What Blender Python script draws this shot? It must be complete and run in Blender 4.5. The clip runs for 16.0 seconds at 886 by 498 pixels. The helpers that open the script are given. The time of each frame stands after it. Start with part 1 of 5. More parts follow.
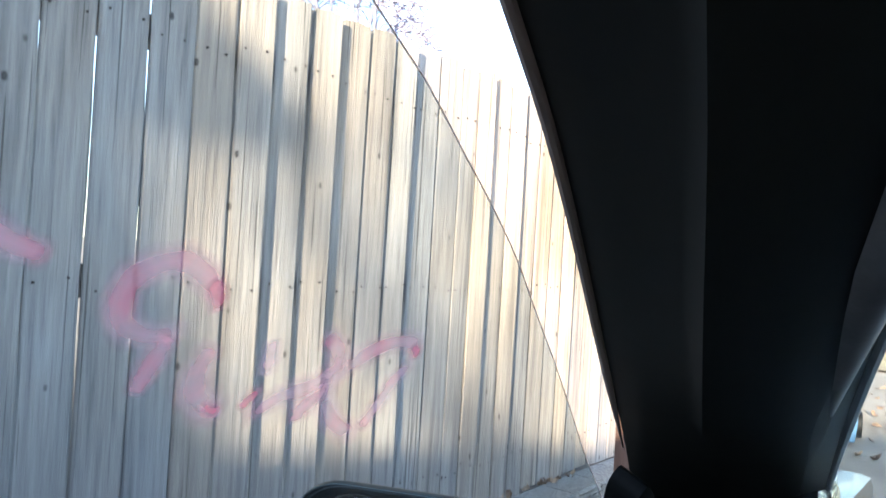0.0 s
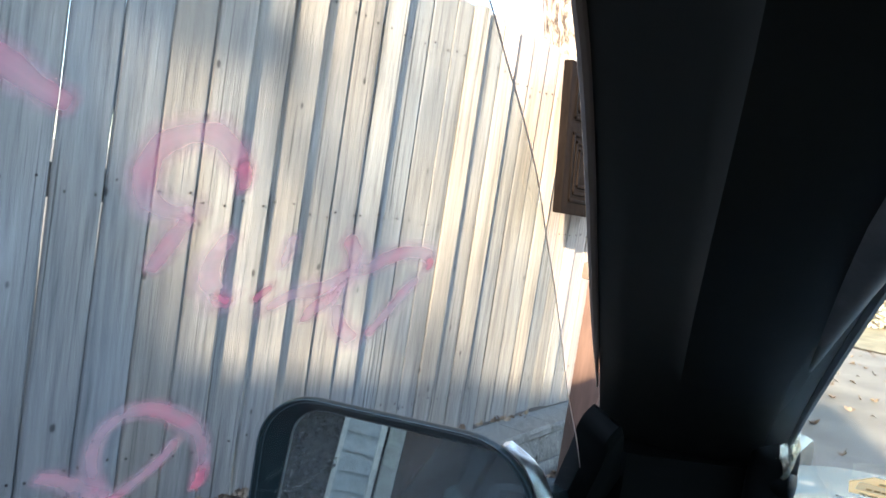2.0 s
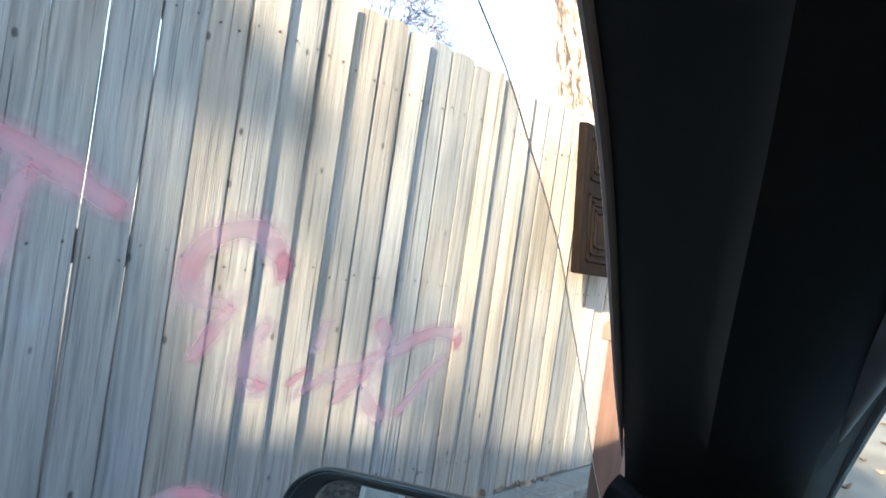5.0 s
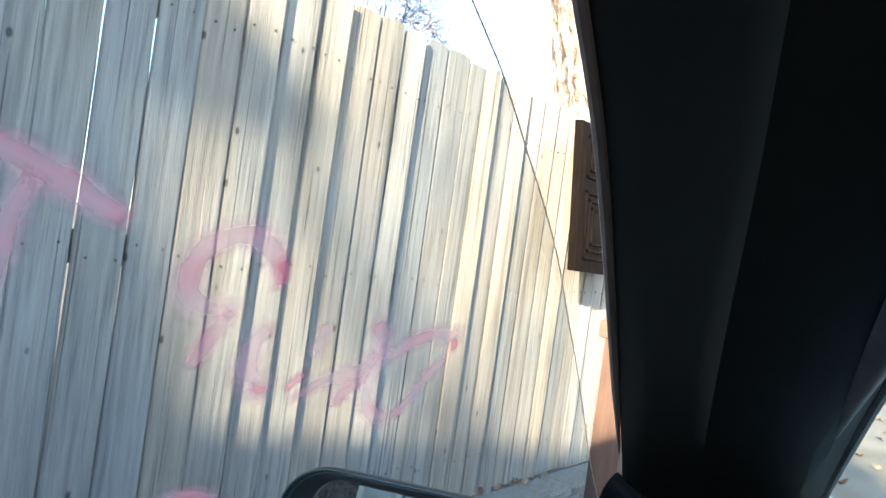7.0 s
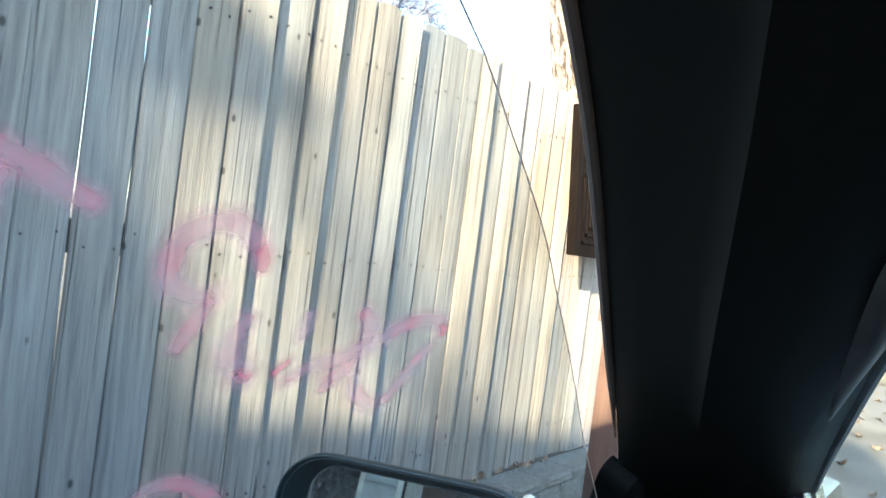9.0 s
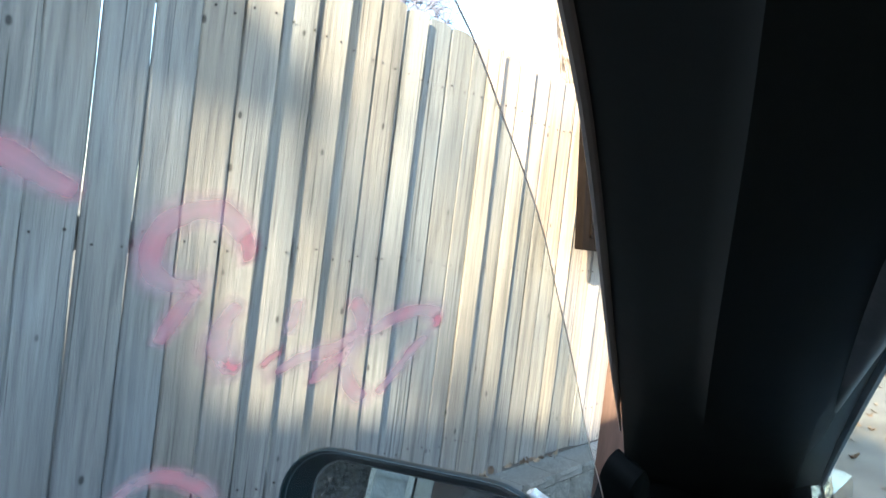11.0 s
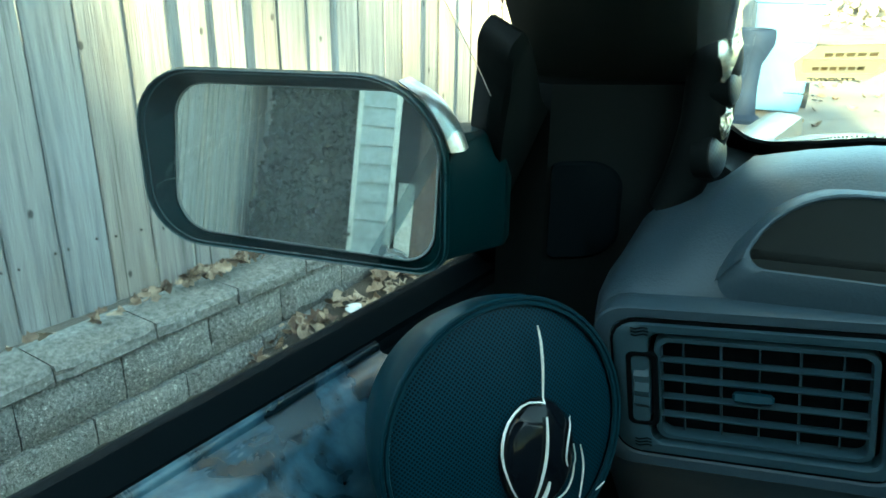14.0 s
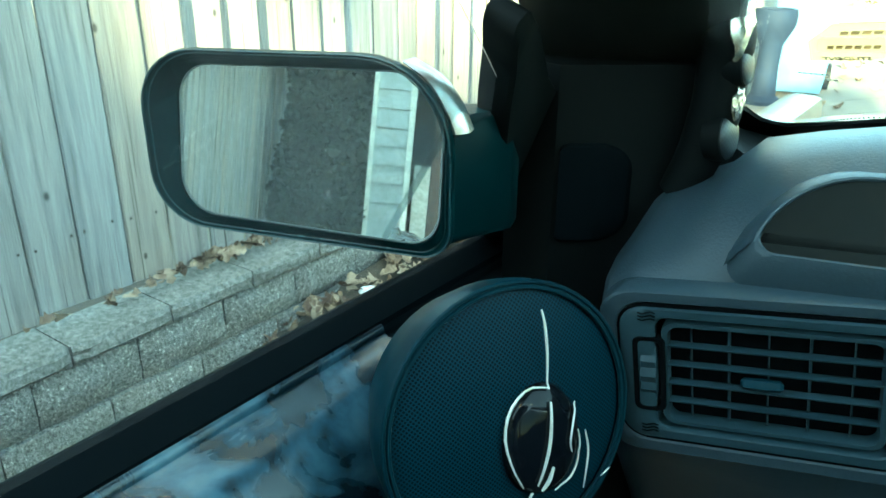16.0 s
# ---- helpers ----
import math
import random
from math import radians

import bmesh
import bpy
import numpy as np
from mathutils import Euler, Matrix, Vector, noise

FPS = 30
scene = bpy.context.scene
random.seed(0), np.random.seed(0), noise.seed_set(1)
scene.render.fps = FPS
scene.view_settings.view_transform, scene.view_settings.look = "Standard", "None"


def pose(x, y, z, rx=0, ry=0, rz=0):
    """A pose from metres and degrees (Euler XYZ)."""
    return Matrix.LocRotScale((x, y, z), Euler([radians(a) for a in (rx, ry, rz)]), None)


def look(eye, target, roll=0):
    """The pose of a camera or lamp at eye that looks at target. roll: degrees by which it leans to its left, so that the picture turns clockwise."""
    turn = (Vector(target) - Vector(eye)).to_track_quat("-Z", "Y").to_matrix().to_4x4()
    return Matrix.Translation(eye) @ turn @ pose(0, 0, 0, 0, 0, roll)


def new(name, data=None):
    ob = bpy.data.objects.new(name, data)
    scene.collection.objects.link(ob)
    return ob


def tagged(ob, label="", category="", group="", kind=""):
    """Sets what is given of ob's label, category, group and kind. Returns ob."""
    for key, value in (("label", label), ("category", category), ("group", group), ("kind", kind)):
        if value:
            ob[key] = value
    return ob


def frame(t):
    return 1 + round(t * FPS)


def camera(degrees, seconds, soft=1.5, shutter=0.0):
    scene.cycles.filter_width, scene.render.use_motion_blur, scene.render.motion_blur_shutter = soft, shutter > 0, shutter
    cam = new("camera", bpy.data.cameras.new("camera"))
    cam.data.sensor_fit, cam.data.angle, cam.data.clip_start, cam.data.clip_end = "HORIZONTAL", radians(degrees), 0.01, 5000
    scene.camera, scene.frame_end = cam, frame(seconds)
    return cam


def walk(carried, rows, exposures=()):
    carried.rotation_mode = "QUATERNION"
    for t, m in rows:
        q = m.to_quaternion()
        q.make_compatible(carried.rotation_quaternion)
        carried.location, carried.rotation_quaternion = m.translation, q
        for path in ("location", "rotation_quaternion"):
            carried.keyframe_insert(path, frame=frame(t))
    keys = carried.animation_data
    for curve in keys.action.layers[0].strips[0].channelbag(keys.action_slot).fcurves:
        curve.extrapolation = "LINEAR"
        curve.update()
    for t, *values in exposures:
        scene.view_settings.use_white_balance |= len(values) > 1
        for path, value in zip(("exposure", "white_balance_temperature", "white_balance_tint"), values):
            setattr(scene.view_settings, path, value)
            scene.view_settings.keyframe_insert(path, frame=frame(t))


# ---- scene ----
cam = camera(60.86, 16.0, soft=1.6)
PATH = [
    (0, look((1.9222, -0.7989, 1.5262), (0.6769, 0.7661, 1.5452), 3.49)),
    (0.5, look((1.9073, -0.8042, 1.5225), (0.7148, 0.8008, 1.4766), 10.00)),
    (1, look((1.9055, -0.8024, 1.5187), (0.7408, 0.8213, 1.4334), 9.63)),
    (1.5, look((1.9036, -0.8005, 1.5148), (0.7548, 0.8308, 1.3765), 9.24)),
    (2, look((1.9013, -0.8010, 1.5144), (0.7364, 0.8189, 1.3766), 8.79)),
    (2.5, look((1.8990, -0.8014, 1.5140), (0.6847, 0.7871, 1.4670), 8.26)),
    (3, look((1.8995, -0.8050, 1.5182), (0.6730, 0.7747, 1.5333), 8.44)),
    (3.5, look((1.9001, -0.8087, 1.5203), (0.6782, 0.7746, 1.5398), 8.46)),
    (4, look((1.9007, -0.8086, 1.5210), (0.6775, 0.7736, 1.5392), 8.34)),
    (6.5, look((1.9016, -0.8103, 1.5227), (0.6835, 0.7760, 1.5295), 8.10)),
    (7, look((1.9018, -0.8105, 1.5234), (0.6870, 0.7783, 1.5305), 8.00)),
    (7.5, look((1.9025, -0.8105, 1.5241), (0.6863, 0.7772, 1.5256), 7.94)),
    (8, look((1.9035, -0.8101, 1.5247), (0.6879, 0.7781, 1.5246), 7.94)),
    (8.5, look((1.9043, -0.8085, 1.5241), (0.6884, 0.7794, 1.5123), 7.71)),
    (9, look((1.9051, -0.8069, 1.5238), (0.6943, 0.7847, 1.4939), 7.45)),
    (11.5, look((1.9078, -0.7998, 1.5220), (0.6771, 0.7761, 1.4783), 6.95)),
    (12, look((1.9069, -0.8004, 1.5225), (0.6774, 0.7766, 1.4891), 7.01)),
    (12.5, look((1.9174, -0.7922, 1.5192), (0.6684, 0.7660, 1.4099), 6.41)),
    (12.7, look((1.9287, -0.7773, 1.5088), (0.6916, 0.7806, 1.3028), 5.47)),
    (12.9, look((1.9351, -0.7534, 1.4871), (0.7176, 0.8024, 1.1753), 4.17)),
    (13, look((1.9405, -0.7438, 1.4808), (0.7556, 0.8074, 1.0452), 4.71)),
    (13.5, look((1.9478, -0.6970, 1.4062), (0.8727, 0.8351, 0.7014), 0.88)),
    (14, look((1.9490, -0.6939, 1.4020), (0.8881, 0.8370, 0.6735), 0.81)),
    (14.5, look((1.9480, -0.6940, 1.4040), (0.8882, 0.8356, 0.6712), 0.90)),
    (15, look((1.9480, -0.6939, 1.4029), (0.8906, 0.8412, 0.6779), 1.37)),
    (15.5, look((1.9470, -0.6890, 1.4010), (0.9052, 0.8528, 0.6680), 1.71)),
    (16, look((1.9530, -0.6840, 1.4000), (0.8670, 0.8080, 0.6290), 0.45)),
]
walk(cam, PATH, exposures=[(0, 2.78, 5850, 15), (5, 2.78, 5850, 13), (9, 2.78, 5800, 8), (12.6, 2.78, 5800, 8), (13.0, 2.9, 6200, -10), (13.5, 3.45, 6250, -23), (14.0, 3.76, 6270, -24), (15.3, 3.88, 6300, -26), (16, 4.08, 6300, -27)])

# ---- world and sun ----
SUN_WAY = Vector((-1.0, 2.6, -0.70)).normalized()
elev = math.asin(-SUN_WAY.z)
world = bpy.data.worlds.new("sky")
scene.world = world
world.use_nodes = True
wn = world.node_tree
sky = wn.nodes.new("ShaderNodeTexSky")
sky.sky_type = 'NISHITA'
sky.sun_disc = False
sky.sun_elevation = elev
sky.dust_density = 0.7
sky.sun_rotation = math.atan2(-SUN_WAY.x, -SUN_WAY.y)
wn.nodes["Background"].inputs[1].default_value = 0.15
haze = wn.nodes.new("ShaderNodeMix")
haze.data_type = 'RGBA'
haze.inputs["Factor"].default_value = 0.18
haze.inputs["B"].default_value = (4.3, 4.4, 4.6, 1)
wn.links.new(sky.outputs[0], haze.inputs["A"])
wn.links.new(haze.outputs["Result"], wn.nodes["Background"].inputs[0])
sun = new("sun", bpy.data.lights.new("sun", 'SUN'))
sun.data.energy, sun.data.angle, sun.data.color = 5.0, radians(0.9), (1.0, 0.76, 0.48)
sun.matrix_world = look((0, 0, 20), Vector((0, 0, 20)) + SUN_WAY)


# ---- materials ----
def shader(name):
    m = bpy.data.materials.new(name)
    m.use_nodes = True
    return m, m.node_tree.nodes, m.node_tree.links, m.node_tree.nodes["Principled BSDF"]


def ramp(nodes, stops):
    r = nodes.new("ShaderNodeValToRGB")
    e = r.color_ramp.elements
    e[0].position, e[0].color = stops[0][0], (*stops[0][1], 1)
    e[1].position, e[1].color = stops[-1][0], (*stops[-1][1], 1)
    for p, c in stops[1:-1]:
        x = e.new(p)
        x.color = (*c, 1)
    return r


def surf(name, stops, scale=8.0, rough=0.6, metal=0.0, bump=0.15, fine=60.0, stretch=(1, 1, 1), spread=0.1, coat=0.0, distort=0.0, grit=0.3):
    """Two scales of noise for colour, a fine one for relief, a random shift for each object."""
    m, n, l, b = shader(name)
    tc, oi = n.new("ShaderNodeTexCoord"), n.new("ShaderNodeObjectInfo")
    mul = n.new("ShaderNodeVectorMath")
    mul.operation = 'MULTIPLY_ADD'
    comb = n.new("ShaderNodeVectorMath")
    comb.operation = 'SCALE'
    comb.inputs[0].default_value = (37.0, 51.0, 23.0)
    l.new(oi.outputs["Random"], comb.inputs["Scale"])
    l.new(tc.outputs["Object"], mul.inputs[0])
    mul.inputs[1].default_value = stretch
    l.new(comb.outputs[0], mul.inputs[2])
    n1, n2 = n.new("ShaderNodeTexNoise"), n.new("ShaderNodeTexNoise")
    n1.inputs["Scale"].default_value, n1.inputs["Detail"].default_value = scale, 6
    n1.inputs["Distortion"].default_value = distort
    n2.inputs["Scale"].default_value, n2.inputs["Detail"].default_value = fine, 4
    l.new(mul.outputs[0], n1.inputs["Vector"])
    l.new(mul.outputs[0], n2.inputs["Vector"])
    add = n.new("ShaderNodeMath")
    add.operation = 'MULTIPLY_ADD'
    l.new(n2.outputs["Fac"], add.inputs[0])
    add.inputs[1].default_value = grit
    sub = n.new("ShaderNodeMath")
    sub.operation = 'MULTIPLY_ADD'
    l.new(oi.outputs["Random"], sub.inputs[0])
    sub.inputs[1].default_value = spread
    sub.inputs[2].default_value = -grit / 2 - spread / 2
    l.new(sub.outputs[0], add.inputs[2])
    tot = n.new("ShaderNodeMath")
    tot.operation = 'ADD'
    l.new(n1.outputs["Fac"], tot.inputs[0])
    l.new(add.outputs[0], tot.inputs[1])
    r = ramp(n, stops)
    l.new(tot.outputs[0], r.inputs[0])
    l.new(r.outputs[0], b.inputs["Base Color"])
    rr = n.new("ShaderNodeMapRange")
    rr.inputs["To Min"].default_value, rr.inputs["To Max"].default_value = max(0.02, rough - 0.12), min(1, rough + 0.12)
    l.new(n1.outputs["Fac"], rr.inputs["Value"])
    l.new(rr.outputs[0], b.inputs["Roughness"])
    b.inputs["Metallic"].default_value = metal
    b.inputs["Coat Weight"].default_value = coat
    if bump:
        bp = n.new("ShaderNodeBump")
        bp.inputs["Strength"].default_value, bp.inputs["Distance"].default_value = bump, 0.004
        l.new(tot.outputs[0], bp.inputs["Height"])
        l.new(bp.outputs[0], b.inputs["Normal"])
    return m


def fence_wood():
    """Weathered softwood: streaks along the board, silver grey with tan, knots."""
    m, n, l, b = shader("weathered_wood")
    tc, oi = n.new("ShaderNodeTexCoord"), n.new("ShaderNodeObjectInfo")
    sh = n.new("ShaderNodeVectorMath")
    sh.operation = 'SCALE'
    sh.inputs[0].default_value = (31.0, 47.0, 59.0)
    l.new(oi.outputs["Random"], sh.inputs["Scale"])
    p = n.new("ShaderNodeVectorMath")
    p.operation = 'ADD'
    l.new(tc.outputs["Object"], p.inputs[0])
    l.new(sh.outputs[0], p.inputs[1])

    def streak(sx, sz, scale, detail, dist):
        v = n.new("ShaderNodeVectorMath")
        v.operation = 'MULTIPLY'
        v.inputs[1].default_value = (sx, sx, sz)
        l.new(p.outputs[0], v.inputs[0])
        t = n.new("ShaderNodeTexNoise")
        t.inputs["Scale"].default_value, t.inputs["Detail"].default_value, t.inputs["Distortion"].default_value = scale, detail, dist
        l.new(v.outputs[0], t.inputs["Vector"])
        return t
    broad = streak(1.0, 0.07, 22.0, 3, 0.5)
    grain = streak(1.0, 0.03, 210.0, 3, 0.2)
    blot = streak(1.0, 0.5, 3.5, 4, 0.0)
    mid = streak(1.0, 0.045, 70.0, 3, 0.8)
    a0 = n.new("ShaderNodeMath")
    a0.operation = 'MULTIPLY_ADD'
    l.new(mid.outputs["Fac"], a0.inputs[0])
    a0.inputs[1].default_value = 0.55
    l.new(broad.outputs["Fac"], a0.inputs[2])
    a = n.new("ShaderNodeMath")
    a.operation = 'MULTIPLY_ADD'
    l.new(grain.outputs["Fac"], a.inputs[0])
    a.inputs[1].default_value = 0.85
    ring = n.new("ShaderNodeTexWave")
    ring.bands_direction = 'Y'
    for k, v in (("Scale", 9.0), ("Distortion", 7.0), ("Detail", 2.0), ("Detail Scale", 1.2), ("Detail Roughness", 0.55)):
        ring.inputs[k].default_value = v
    rv = n.new("ShaderNodeVectorMath")
    rv.operation = 'MULTIPLY'
    rv.inputs[1].default_value = (1.0, 1.0, 0.10)
    l.new(p.outputs[0], rv.inputs[0])
    l.new(rv.outputs[0], ring.inputs["Vector"])
    a1 = n.new("ShaderNodeMath")
    a1.operation = 'MULTIPLY_ADD'
    l.new(ring.outputs["Fac"], a1.inputs[0])
    a1.inputs[1].default_value = 0.16
    l.new(a0.outputs[0], a1.inputs[2])
    l.new(a1.outputs[0], a.inputs[2])
    a2 = n.new("ShaderNodeMath")
    a2.operation = 'MULTIPLY_ADD'
    l.new(oi.outputs["Random"], a2.inputs[0])
    a2.inputs[1].default_value = 0.22
    l.new(a.outputs[0], a2.inputs[2])
    r = ramp(n, [(0.0, (0.155, 0.156, 0.155)), (0.28, (0.225, 0.227, 0.225)), (0.60, (0.285, 0.285, 0.280)), (1.0, (0.36, 0.356, 0.346))])
    tone = n.new("ShaderNodeMapRange")
    tone.inputs["From Min"].default_value, tone.inputs["From Max"].default_value = 0.92, 1.86
    l.new(a2.outputs[0], tone.inputs["Value"])
    l.new(tone.outputs[0], r.inputs[0])
    tan = n.new("ShaderNodeMix")
    tan.data_type = 'RGBA'
    tan.blend_type = 'MULTIPLY'
    mr = n.new("ShaderNodeMapRange")
    mr.inputs["From Min"].default_value, mr.inputs["From Max"].default_value = 0.42, 0.98
    own = n.new("ShaderNodeMath")
    own.operation = 'MULTIPLY_ADD'
    l.new(oi.outputs["Random"], own.inputs[0])
    own.inputs[1].default_value = 0.45
    l.new(blot.outputs["Fac"], own.inputs[2])
    l.new(own.outputs[0], mr.inputs["Value"])
    l.new(mr.outputs[0], tan.inputs["Factor"])
    l.new(r.outputs[0], tan.inputs["A"])
    tan.inputs["B"].default_value = (1.0, 0.88, 0.76, 1)
    # knots
    kv = n.new("ShaderNodeVectorMath")
    kv.operation = 'MULTIPLY'
    kv.inputs[1].default_value = (8.5, 8.5, 5.5)
    l.new(p.outputs[0], kv.inputs[0])
    vo = n.new("ShaderNodeTexVoronoi")
    vo.inputs["Scale"].default_value = 1.0
    l.new(kv.outputs[0], vo.inputs["Vector"])
    km = n.new("ShaderNodeMapRange")
    km.inputs["From Min"].default_value, km.inputs["From Max"].default_value = 0.045, 0.085
    km.inputs["To Min"].default_value, km.inputs["To Max"].default_value = 0.28, 1.0
    l.new(vo.outputs["Distance"], km.inputs["Value"])
    kn = n.new("ShaderNodeMix")
    kn.data_type = 'RGBA'
    kn.blend_type = 'MULTIPLY'
    kn.inputs["Factor"].default_value = 1.0
    l.new(tan.outputs["Result"], kn.inputs["A"])
    l.new(km.outputs[0], kn.inputs["B"])
    stain = streak(1.0, 0.06, 16.0, 4, 0.3)
    sm = n.new("ShaderNodeMapRange")
    sm.inputs["From Min"].default_value, sm.inputs["From Max"].default_value = 0.52, 0.70
    sm.inputs["To Min"].default_value, sm.inputs["To Max"].default_value = 1.04, 0.70
    l.new(stain.outputs["Fac"], sm.inputs["Value"])
    st = n.new("ShaderNodeMix")
    st.data_type = 'RGBA'
    st.blend_type = 'MULTIPLY'
    st.inputs["Factor"].default_value = 1.0
    l.new(kn.outputs["Result"], st.inputs["A"])
    l.new(sm.outputs[0], st.inputs["B"])
    kn = st
    crack = streak(1.0, 0.010, 110.0, 2, 0.4)
    cm = n.new("ShaderNodeMapRange")
    cm.inputs["From Min"].default_value, cm.inputs["From Max"].default_value = 0.325, 0.36
    cm.inputs["To Min"].default_value, cm.inputs["To Max"].default_value = 0.34, 1.0
    l.new(crack.outputs["Fac"], cm.inputs["Value"])
    ck = n.new("ShaderNodeMix")
    ck.data_type = 'RGBA'
    ck.blend_type = 'MULTIPLY'
    ck.inputs["Factor"].default_value = 1.0
    l.new(kn.outputs["Result"], ck.inputs["A"])
    l.new(cm.outputs[0], ck.inputs["B"])
    l.new(ck.outputs["Result"], b.inputs["Base Color"])
    b.inputs["Roughness"].default_value = 0.85
    b.inputs["Specular IOR Level"].default_value = 0.25
    bp = n.new("ShaderNodeBump")
    bp.inputs["Strength"].default_value, bp.inputs["Distance"].default_value = 0.6, 0.005
    l.new(a.outputs[0], bp.inputs["Height"])
    l.new(bp.outputs[0], b.inputs["Normal"])
    return m


def glass(name, tint, dirt=0.0, dirt_scale=20.0, gloss=0.5):
    """A thin pane: mostly clear, with a film of dust."""
    m, n, l, b = shader(name)
    n.remove(b)
    out = n["Material Output"]
    tr, gl, mix = n.new("ShaderNodeBsdfTransparent"), n.new("ShaderNodeBsdfGlossy"), n.new("ShaderNodeMixShader")
    tr.inputs[0].default_value = (*tint, 1)
    gl.inputs["Roughness"].default_value = 0.02
    fr = n.new("ShaderNodeLayerWeight")
    fr.inputs["Blend"].default_value = 0.5
    pw = n.new("ShaderNodeMath")
    pw.operation = 'POWER'
    pw.inputs[1].default_value = 4.0
    sc = n.new("ShaderNodeMath")
    sc.operation = 'MULTIPLY_ADD'
    sc.inputs[1].default_value, sc.inputs[2].default_value = gloss, 0.02
    l.new(fr.outputs["Facing"], pw.inputs[0])
    l.new(pw.outputs[0], sc.inputs[0])
    l.new(sc.outputs[0], mix.inputs[0])
    l.new(tr.outputs[0], mix.inputs[1])
    l.new(gl.outputs[0], mix.inputs[2])
    last = mix
    if dirt:
        df, mx = n.new("ShaderNodeBsdfDiffuse"), n.new("ShaderNodeMixShader")
        tl, ad = n.new("ShaderNodeBsdfTranslucent"), n.new("ShaderNodeMixShader")
        df.inputs[0].default_value = (0.75, 0.78, 0.8, 1)
        tl.inputs[0].default_value = (0.75, 0.78, 0.8, 1)
        ad.inputs[0].default_value = 0.5
        l.new(df.outputs[0], ad.inputs[1])
        l.new(tl.outputs[0], ad.inputs[2])
        tc, nz, mr = n.new("ShaderNodeTexCoord"), n.new("ShaderNodeTexNoise"), n.new("ShaderNodeMapRange")
        nz.inputs["Scale"].default_value, nz.inputs["Detail"].default_value = dirt_scale, 6
        mr.inputs["From Min"].default_value, mr.inputs["From Max"].default_value = 0.3, 0.75
        mr.inputs["To Min"].default_value, mr.inputs["To Max"].default_value = dirt * 0.5, dirt * 1.5
        l.new(tc.outputs["Object"], nz.inputs["Vector"])
        l.new(nz.outputs["Fac"], mr.inputs["Value"])
        l.new(mr.outputs[0], mx.inputs[0])
        l.new(mix.outputs[0], mx.inputs[1])
        l.new(ad.outputs[0], mx.inputs[2])
        last = mx
    l.new(last.outputs[0], out.inputs[0])
    return m


def plain(name, col, rough=0.5, metal=0.0, coat=0.0):
    return surf(name, [(0.3, tuple(c * 0.82 for c in col)), (0.7, tuple(min(1, c * 1.12) for c in col))], 9.0, rough, metal, 0.05, 90.0, coat=coat)


M_WOOD = fence_wood()
M_BADGE = plain("badge_metal", (0.80, 0.76, 0.68), 0.38, 0.35)
M_NAIL = plain("rusty_nail", (0.05, 0.04, 0.035), 0.7, 0.4)
M_RAIL = surf("rail_wood", [(0.3, (0.16, 0.13, 0.10)), (0.7, (0.30, 0.25, 0.2))], 12, 0.9, stretch=(3, 0.3, 3))
M_BLOCK = surf("split_concrete", [(0.22, (0.042, 0.041, 0.037)), (0.40, (0.140, 0.137, 0.123)), (0.60, (0.220, 0.214, 0.192)), (0.72, (0.31, 0.30, 0.27)), (0.82, (0.62, 0.60, 0.54))], 90, 0.95, bump=1.0, fine=210, spread=0.10, grit=1.1)
M_CAP = surf("cap_concrete", [(0.25, (0.085, 0.083, 0.073)), (0.5, (0.18, 0.175, 0.156)), (0.75, (0.295, 0.285, 0.26))], 70, 0.95, bump=0.6, fine=190, spread=0.10, grit=0.8)
M_GROUND = surf("driveway_concrete", [(0.25, (0.15, 0.122, 0.088)), (0.5, (0.22, 0.182, 0.136)), (0.75, (0.30, 0.25, 0.194))], 1.3, 0.95, bump=0.4, fine=40)
M_SOIL = surf("leaf_soil", [(0.3, (0.035, 0.027, 0.019)), (0.7, (0.10, 0.077, 0.054))], 12, 0.95, bump=0.8, fine=80)
M_LEAF = surf("dry_leaf", [(0.25, (0.09, 0.052, 0.032)), (0.5, (0.21, 0.145, 0.092)), (0.75, (0.40, 0.30, 0.205))], 25, 0.8, bump=0.3, spread=0.5)
M_BLACK = plain("black_trim", (0.006, 0.0066, 0.007), 0.6)
M_PILLAR = plain("pillar_trim", (0.0165, 0.0180, 0.0155), 0.42)
M_FOOT = plain("lower_pillar_trim", (0.0050, 0.0060, 0.0060), 0.6)
# lighter grey that paints skylight caught by the pillar edge
M_EDGESHEEN = surf("grey_edge_sheen", [(0.3, (0.13, 0.13, 0.135)), (0.7, (0.20, 0.20, 0.205))], 30, 0.4, bump=0.1, fine=200)
# grey lightened to paint the gloss along the windshield seal
M_SEALSHEEN = surf("seal_sheen", [(0.3, (0.08, 0.085, 0.09)), (0.7, (0.18, 0.19, 0.20))], 30, 0.35, bump=0.15, fine=200)
M_RUBBER = plain("weather_strip", (0.0020, 0.0034, 0.0044), 0.75)
M_STRIP = plain("frame_edge_strip", (0.26, 0.21, 0.19), 0.5)
M_DASH = surf("dash_plastic", [(0.3, (0.024, 0.036, 0.046)), (0.7, (0.034, 0.048, 0.060))], 5, 0.40, bump=0.25, fine=500)
M_VENT = surf("vent_plastic", [(0.3, (0.016, 0.031, 0.040)), (0.7, (0.024, 0.042, 0.052))], 8, 0.42, bump=0.1, fine=400)
# near-black standing in for shade in the vent; also its printed marks
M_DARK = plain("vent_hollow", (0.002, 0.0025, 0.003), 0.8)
M_CAR = surf("dark_green_paint", [(0.3, (0.016, 0.045, 0.047)), (0.7, (0.026, 0.062, 0.064))], 3, 0.40, bump=0.0, coat=0.25)
